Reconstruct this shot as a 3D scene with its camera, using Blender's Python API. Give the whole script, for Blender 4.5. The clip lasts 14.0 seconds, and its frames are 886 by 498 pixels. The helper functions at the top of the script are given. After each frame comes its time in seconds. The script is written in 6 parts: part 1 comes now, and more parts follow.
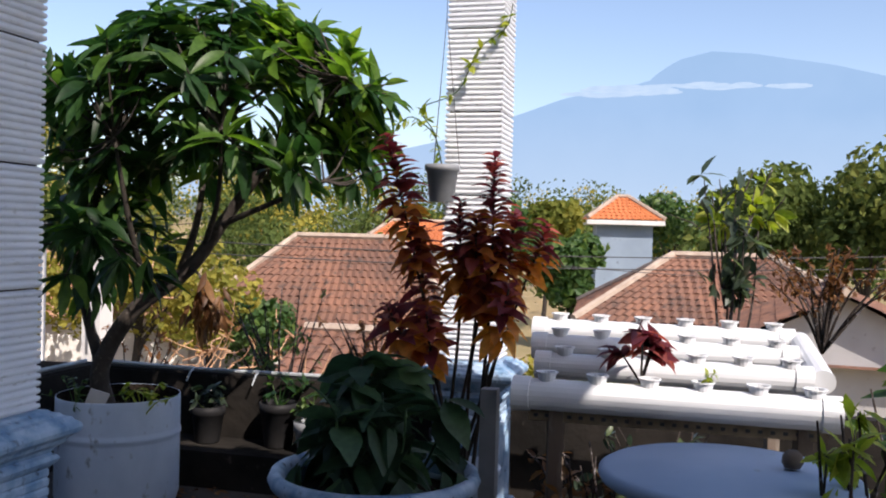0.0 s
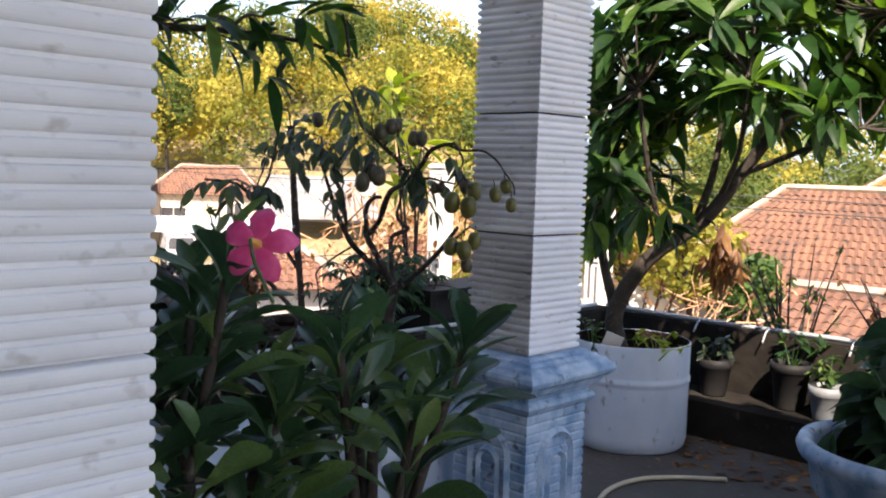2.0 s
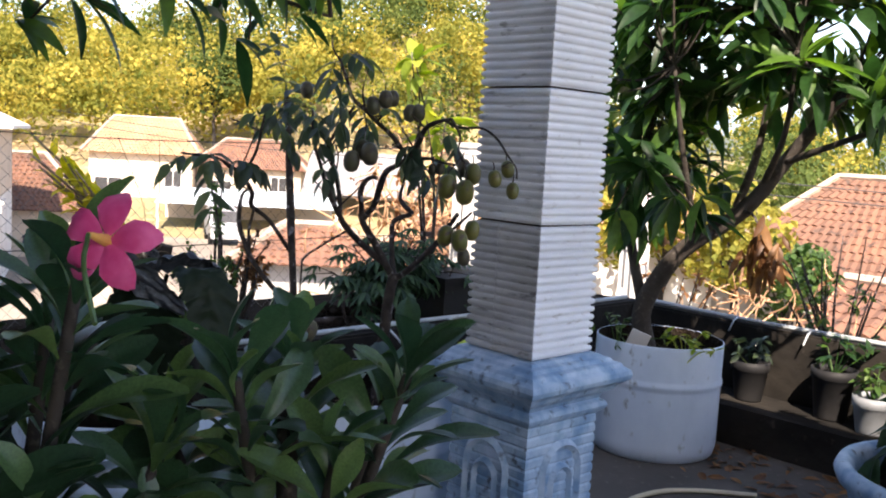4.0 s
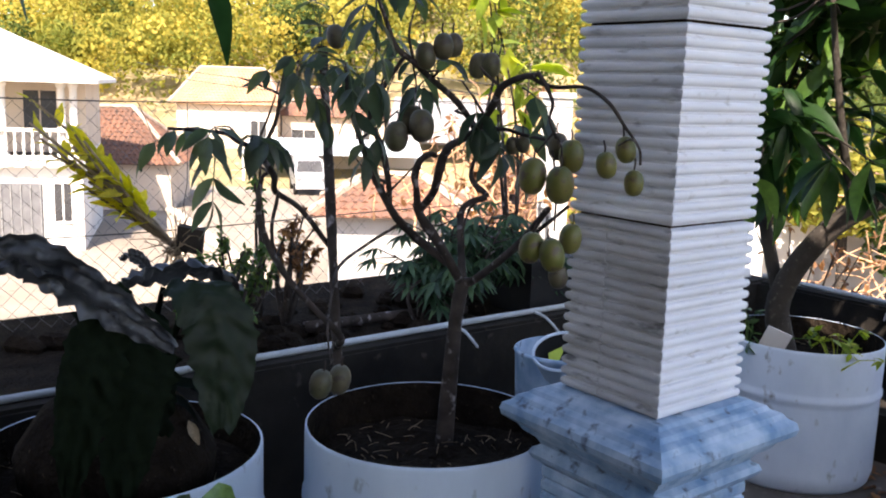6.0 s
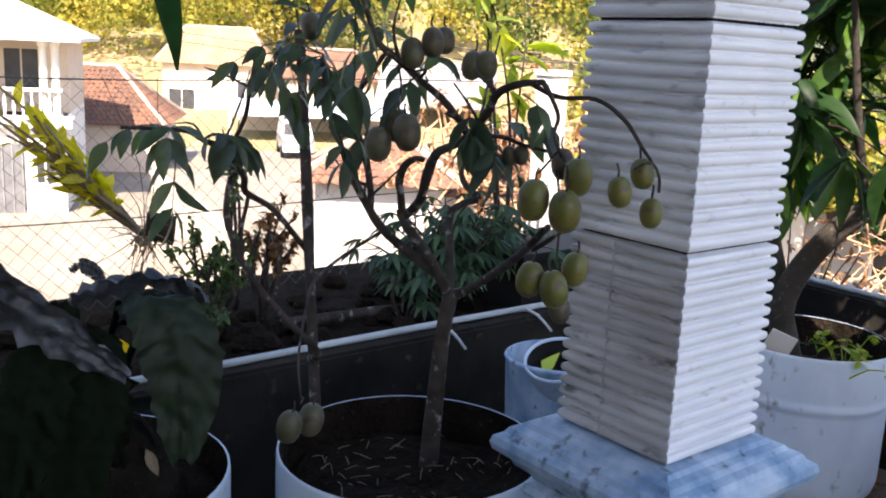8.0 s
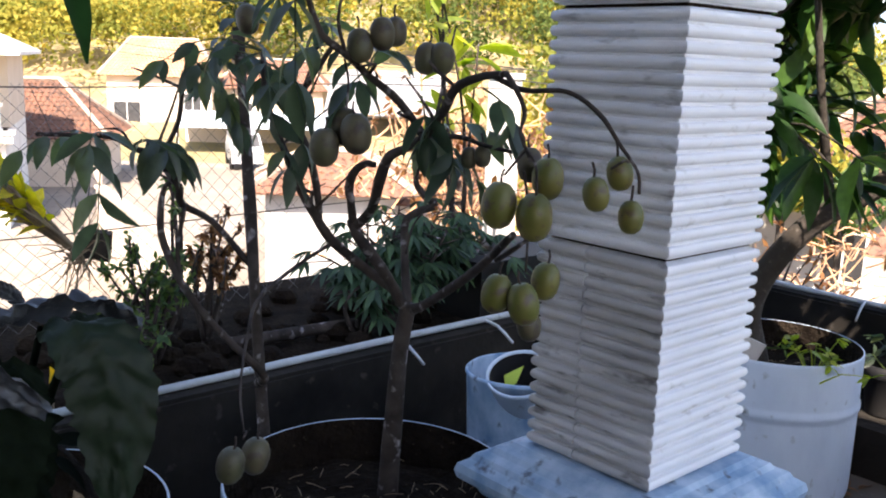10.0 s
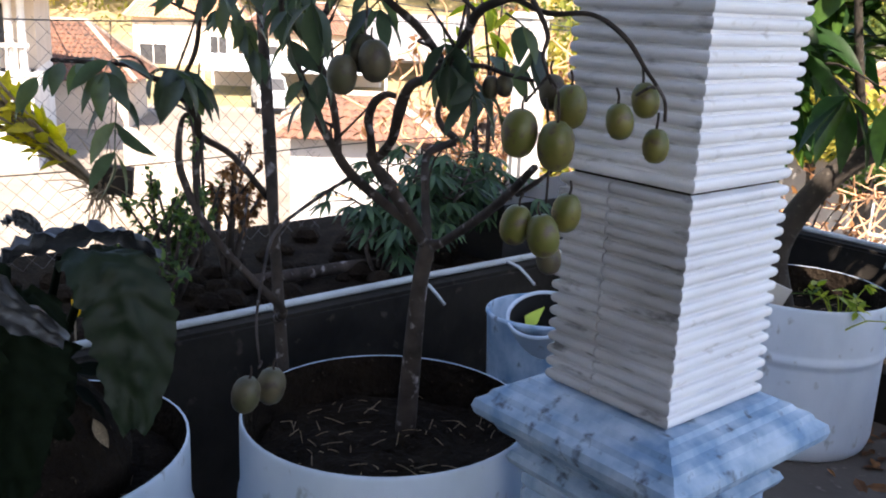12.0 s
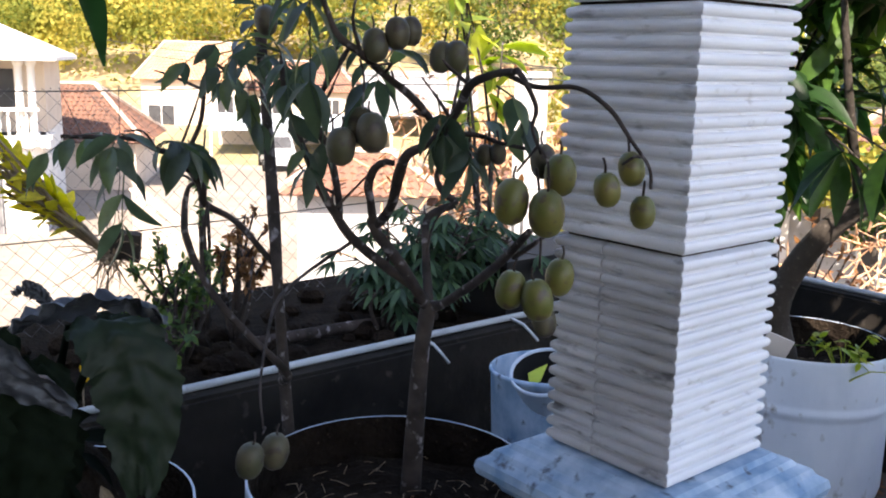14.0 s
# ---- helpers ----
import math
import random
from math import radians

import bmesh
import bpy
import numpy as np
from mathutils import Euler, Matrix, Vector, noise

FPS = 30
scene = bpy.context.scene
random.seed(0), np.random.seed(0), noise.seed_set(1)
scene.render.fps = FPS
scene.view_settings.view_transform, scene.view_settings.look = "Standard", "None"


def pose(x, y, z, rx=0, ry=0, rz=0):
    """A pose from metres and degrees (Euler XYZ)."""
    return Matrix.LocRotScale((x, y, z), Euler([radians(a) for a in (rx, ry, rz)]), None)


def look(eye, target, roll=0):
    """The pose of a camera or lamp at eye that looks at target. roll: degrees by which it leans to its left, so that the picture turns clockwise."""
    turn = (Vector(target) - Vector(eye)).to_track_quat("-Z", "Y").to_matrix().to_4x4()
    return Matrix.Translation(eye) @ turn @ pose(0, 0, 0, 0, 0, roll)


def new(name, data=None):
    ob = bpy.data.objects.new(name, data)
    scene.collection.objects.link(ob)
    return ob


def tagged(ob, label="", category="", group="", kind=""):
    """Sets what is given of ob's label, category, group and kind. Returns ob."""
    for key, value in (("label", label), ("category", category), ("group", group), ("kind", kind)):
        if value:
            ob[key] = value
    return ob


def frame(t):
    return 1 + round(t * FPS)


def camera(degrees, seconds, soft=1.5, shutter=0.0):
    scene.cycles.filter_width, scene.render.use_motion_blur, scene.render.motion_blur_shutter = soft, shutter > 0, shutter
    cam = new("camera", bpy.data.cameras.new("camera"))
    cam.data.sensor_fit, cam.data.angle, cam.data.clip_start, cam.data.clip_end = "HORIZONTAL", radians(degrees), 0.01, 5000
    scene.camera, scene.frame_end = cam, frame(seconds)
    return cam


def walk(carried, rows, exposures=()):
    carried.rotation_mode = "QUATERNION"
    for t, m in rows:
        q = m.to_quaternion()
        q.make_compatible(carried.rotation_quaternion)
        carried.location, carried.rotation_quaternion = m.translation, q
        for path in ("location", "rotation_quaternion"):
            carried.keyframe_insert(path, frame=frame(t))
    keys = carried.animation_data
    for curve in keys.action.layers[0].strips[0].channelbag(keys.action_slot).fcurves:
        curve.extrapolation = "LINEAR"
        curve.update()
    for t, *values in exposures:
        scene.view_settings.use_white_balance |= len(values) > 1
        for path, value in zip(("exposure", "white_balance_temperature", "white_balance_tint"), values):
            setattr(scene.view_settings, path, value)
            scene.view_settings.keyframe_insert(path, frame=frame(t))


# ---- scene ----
cam = camera(51.2, 14.0, 2.0)
PATH = [
    (0, (0.005, 0.116, 1.36), (0.023, 2.116, 1.325), 1.5),
    (0.5, (-0.054, 0.142, 1.359), (-0.351, 2.119, 1.303), 1.4),
    (1, (-0.132, 0.156, 1.359), (-0.7, 2.071, 1.266), 1.7),
    (1.5, (-0.172, 0.133, 1.352), (-0.943, 1.973, 1.21), 1.7),
    (2, (-0.185, 0.112, 1.35), (-1.129, 1.867, 1.179), 1.9),
    (2.5, (-0.169, 0.137, 1.359), (-1.142, 1.873, 1.159), 2.5),
    (5, (-0.384, 0.787, 1.354), (-1.478, 2.445, 1.123), 3.1),
    (5.5, (-0.532, 0.966, 1.393), (-1.686, 2.581, 1.148), 2.0),
    (6, (-0.625, 1.127, 1.402), (-1.789, 2.716, 1.056), 1.9),
    (6.5, (-0.667, 1.241, 1.429), (-1.901, 2.752, 0.988), 1.9),
    (7, (-0.705, 1.262, 1.458), (-1.897, 2.786, 0.954), 2.7),
    (7.5, (-0.744, 1.288, 1.467), (-1.91, 2.842, 0.994), 2.1),
    (8, (-0.76, 1.307, 1.469), (-1.891, 2.902, 1.047), 2.8),
    (8.5, (-0.795, 1.345, 1.459), (-1.881, 2.975, 1.056), 3.0),
    (9, (-0.831, 1.374, 1.449), (-1.875, 3.032, 1.049), 2.2),
    (11.5, (-0.854, 1.47, 1.428), (-1.937, 3.098, 1.009), 2.5),
    (12, (-0.852, 1.45, 1.414), (-1.929, 3.055, 0.901), 2.5),
    (12.5, (-0.846, 1.434, 1.425), (-1.928, 3.028, 0.886), 1.8),
    (13, (-0.83, 1.43, 1.424), (-1.928, 3.043, 0.982), 1.2),
    (13.5, (-0.821, 1.43, 1.434), (-1.933, 3.044, 1.037), 1.0),
    (14, (-0.822, 1.432, 1.441), (-1.931, 3.048, 1.039), 1.3),
]
walk(cam, [(t, look(eye, target, roll)) for t, eye, target, roll in PATH], [(0, 0.36, 6450, 18), (0.5, 0.66, 6850, 19), (1.5, 1.32, 7300, 19), (2.5, 1.4, 7100, 17), (5, 1.62, 7000, 18), (6.5, 1.7, 6950, 17), (14, 1.85, 6900, 17)])

# ---- light ----
SUN_AZ, SUN_EL = 32.0, 45.0   # degrees: azimuth from -y towards +x, elevation
sun_from = Vector((math.sin(radians(SUN_AZ)) * math.cos(radians(SUN_EL)), -math.cos(radians(SUN_AZ)) * math.cos(radians(SUN_EL)), math.sin(radians(SUN_EL))))
world = bpy.data.worlds.new("sky")
scene.world = world
world.use_nodes = True
wn = world.node_tree.nodes
sky = wn.new("ShaderNodeTexSky")
sky.sky_type = "NISHITA"
sky.sun_disc = False
sky.sun_elevation = radians(SUN_EL)
sky.sun_rotation = math.atan2(sun_from.x, sun_from.y)
sky.altitude = 300
sky.dust_density = 1.6
wn["Background"].inputs[1].default_value = 0.15
world.node_tree.links.new(sky.outputs[0], wn["Background"].inputs[0])
sun = new("sun", bpy.data.lights.new("sun", "SUN"))
sun.data.energy, sun.data.angle, sun.data.color = 5.0, radians(0.5), (1.0, 0.93, 0.82)
sun.matrix_world = look(sun_from * 50, (0, 0, 0))

# ---- materials ----


def ramp_mix(nt, fac, a, b):
    mix = nt.nodes.new("ShaderNodeMix")
    mix.data_type = "RGBA"
    nt.links.new(fac, mix.inputs[0])
    for socket, c in ((mix.inputs[6], a), (mix.inputs[7], b)):
        if isinstance(c, tuple):
            socket.default_value = (*c, 1)
        else:
            nt.links.new(c, socket)
    return mix.outputs[2]


def noise_fac(nt, scale, lo=0.35, hi=0.65, detail=5.0, coords="Object", stretch=(1, 1, 1), apart=False):
    co = nt.nodes.new("ShaderNodeTexCoord")
    mp = nt.nodes.new("ShaderNodeMapping")
    mp.inputs["Scale"].default_value = stretch
    nt.links.new(co.outputs[coords], mp.inputs[0])
    if apart:   # each piece takes its own stretch of the pattern
        own, far = nt.nodes.new("ShaderNodeObjectInfo"), nt.nodes.new("ShaderNodeVectorMath")
        far.operation = "SCALE"
        far.inputs["Scale"].default_value = 7.3
        nt.links.new(own.outputs["Location"], far.inputs[0])
        nt.links.new(far.outputs[0], mp.inputs["Location"])
    n = nt.nodes.new("ShaderNodeTexNoise")
    n.inputs["Scale"].default_value, n.inputs["Detail"].default_value = scale, detail
    nt.links.new(mp.outputs[0], n.inputs["Vector"])
    r = nt.nodes.new("ShaderNodeMapRange")
    r.inputs[1].default_value, r.inputs[2].default_value = lo, hi
    nt.links.new(n.outputs[0], r.inputs[0])
    return r.outputs[0], n.outputs[0]


def surface(name, a, b, c=None, scale=6.0, fine=60.0, rough=0.8, bump=0.3, bump_d=0.004, spots=0.62, stretch=(1, 1, 1), metal=0.0, vary=0.0, spec=0.4, apart=False):
    """Two tones mixed at one scale, spots of a third at a finer one, and fine relief."""
    m = bpy.data.materials.new(name)
    m.use_nodes = True
    nt = m.node_tree
    bsdf = nt.nodes["Principled BSDF"]
    f, _ = noise_fac(nt, scale, stretch=stretch, apart=apart)
    col = ramp_mix(nt, f, a, b)
    g, raw = noise_fac(nt, fine, spots, spots + 0.12, stretch=stretch, apart=apart)
    if c:
        col = ramp_mix(nt, g, col, c)
    if vary:
        info = nt.nodes.new("ShaderNodeObjectInfo")
        hsv = nt.nodes.new("ShaderNodeHueSaturation")
        mr = nt.nodes.new("ShaderNodeMapRange")
        mr.inputs[3].default_value, mr.inputs[4].default_value = 1 - vary, 1 + vary
        nt.links.new(info.outputs["Random"], mr.inputs[0])
        nt.links.new(mr.outputs[0], hsv.inputs["Value"])
        nt.links.new(col, hsv.inputs["Color"])
        col = hsv.outputs[0]
    nt.links.new(col, bsdf.inputs["Base Color"])
    bsdf.inputs["Roughness"].default_value, bsdf.inputs["Metallic"].default_value = rough, metal
    bsdf.inputs["Specular IOR Level"].default_value = spec
    if bump:
        bp = nt.nodes.new("ShaderNodeBump")
        bp.inputs["Strength"].default_value, bp.inputs["Distance"].default_value = bump, bump_d
        nt.links.new(raw, bp.inputs["Height"])
        nt.links.new(bp.outputs[0], bsdf.inputs["Normal"])
    return m


def foliage(name, a, b, c, clear=0.35, rough=0.5, spec=0.35, clump=0.0):
    """Leaf tissue: a tone of its own for every leaf, and light that passes through."""
    m = bpy.data.materials.new(name)
    m.use_nodes = True
    nt = m.node_tree
    bsdf = nt.nodes["Principled BSDF"]
    geo = nt.nodes.new("ShaderNodeNewGeometry")
    cr = nt.nodes.new("ShaderNodeValToRGB")
    cr.color_ramp.elements[0].color, cr.color_ramp.elements[1].color = (*a, 1), (*c, 1)
    cr.color_ramp.elements.new(0.6).color = (*b, 1)
    info = nt.nodes.new("ShaderNodeObjectInfo")
    both, frac = nt.nodes.new("ShaderNodeMath"), nt.nodes.new("ShaderNodeMath")
    both.operation, frac.operation = "ADD", "FRACT"
    nt.links.new(geo.outputs["Random Per Island"], both.inputs[0])
    nt.links.new(info.outputs["Random"], both.inputs[1])
    nt.links.new(both.outputs[0], frac.inputs[0])
    tone = frac.outputs[0]
    if clump:   # boughs that share a tone
        big, _ = noise_fac(nt, clump, 0.36, 0.64, 3.0)
        share = nt.nodes.new("ShaderNodeMix")
        share.inputs[0].default_value = 0.68
        nt.links.new(tone, share.inputs[2])
        nt.links.new(big, share.inputs[3])
        tone = share.outputs[0]
    nt.links.new(tone, cr.inputs[0])
    f, _ = noise_fac(nt, 35.0, 0.3, 0.7)
    hsv = nt.nodes.new("ShaderNodeHueSaturation")
    mr = nt.nodes.new("ShaderNodeMapRange")
    mr.inputs[3].default_value, mr.inputs[4].default_value = 0.75, 1.2
    nt.links.new(f, mr.inputs[0])
    nt.links.new(mr.outputs[0], hsv.inputs["Value"])
    nt.links.new(cr.outputs[0], hsv.inputs["Color"])
    nt.links.new(hsv.outputs[0], bsdf.inputs["Base Color"])
    bsdf.inputs["Roughness"].default_value, bsdf.inputs["Specular IOR Level"].default_value = rough, spec
    tr = nt.nodes.new("ShaderNodeBsdfTranslucent")
    bright = nt.nodes.new("ShaderNodeHueSaturation")
    bright.inputs["Value"].default_value, bright.inputs["Saturation"].default_value = 1.9, 1.1
    nt.links.new(hsv.outputs[0], bright.inputs["Color"])
    nt.links.new(bright.outputs[0], tr.inputs["Color"])
    mx = nt.nodes.new("ShaderNodeMixShader")
    mx.inputs[0].default_value = clear
    nt.links.new(bsdf.outputs[0], mx.inputs[1])
    nt.links.new(tr.outputs[0], mx.inputs[2])
    nt.links.new(mx.outputs[0], nt.nodes["Material Output"].inputs[0])
    return m


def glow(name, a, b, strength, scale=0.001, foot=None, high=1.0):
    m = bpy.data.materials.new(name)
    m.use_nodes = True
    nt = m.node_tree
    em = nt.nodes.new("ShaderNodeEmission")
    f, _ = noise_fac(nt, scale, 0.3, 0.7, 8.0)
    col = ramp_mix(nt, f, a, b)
    if foot:   # pale haze mixed into the colour, more of it towards the foot
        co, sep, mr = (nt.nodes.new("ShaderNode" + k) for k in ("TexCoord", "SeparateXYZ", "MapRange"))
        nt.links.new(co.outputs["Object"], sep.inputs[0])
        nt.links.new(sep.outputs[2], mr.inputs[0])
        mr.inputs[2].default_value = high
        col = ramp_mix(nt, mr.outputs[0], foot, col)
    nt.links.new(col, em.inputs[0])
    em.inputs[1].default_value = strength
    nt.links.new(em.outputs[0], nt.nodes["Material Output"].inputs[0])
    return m


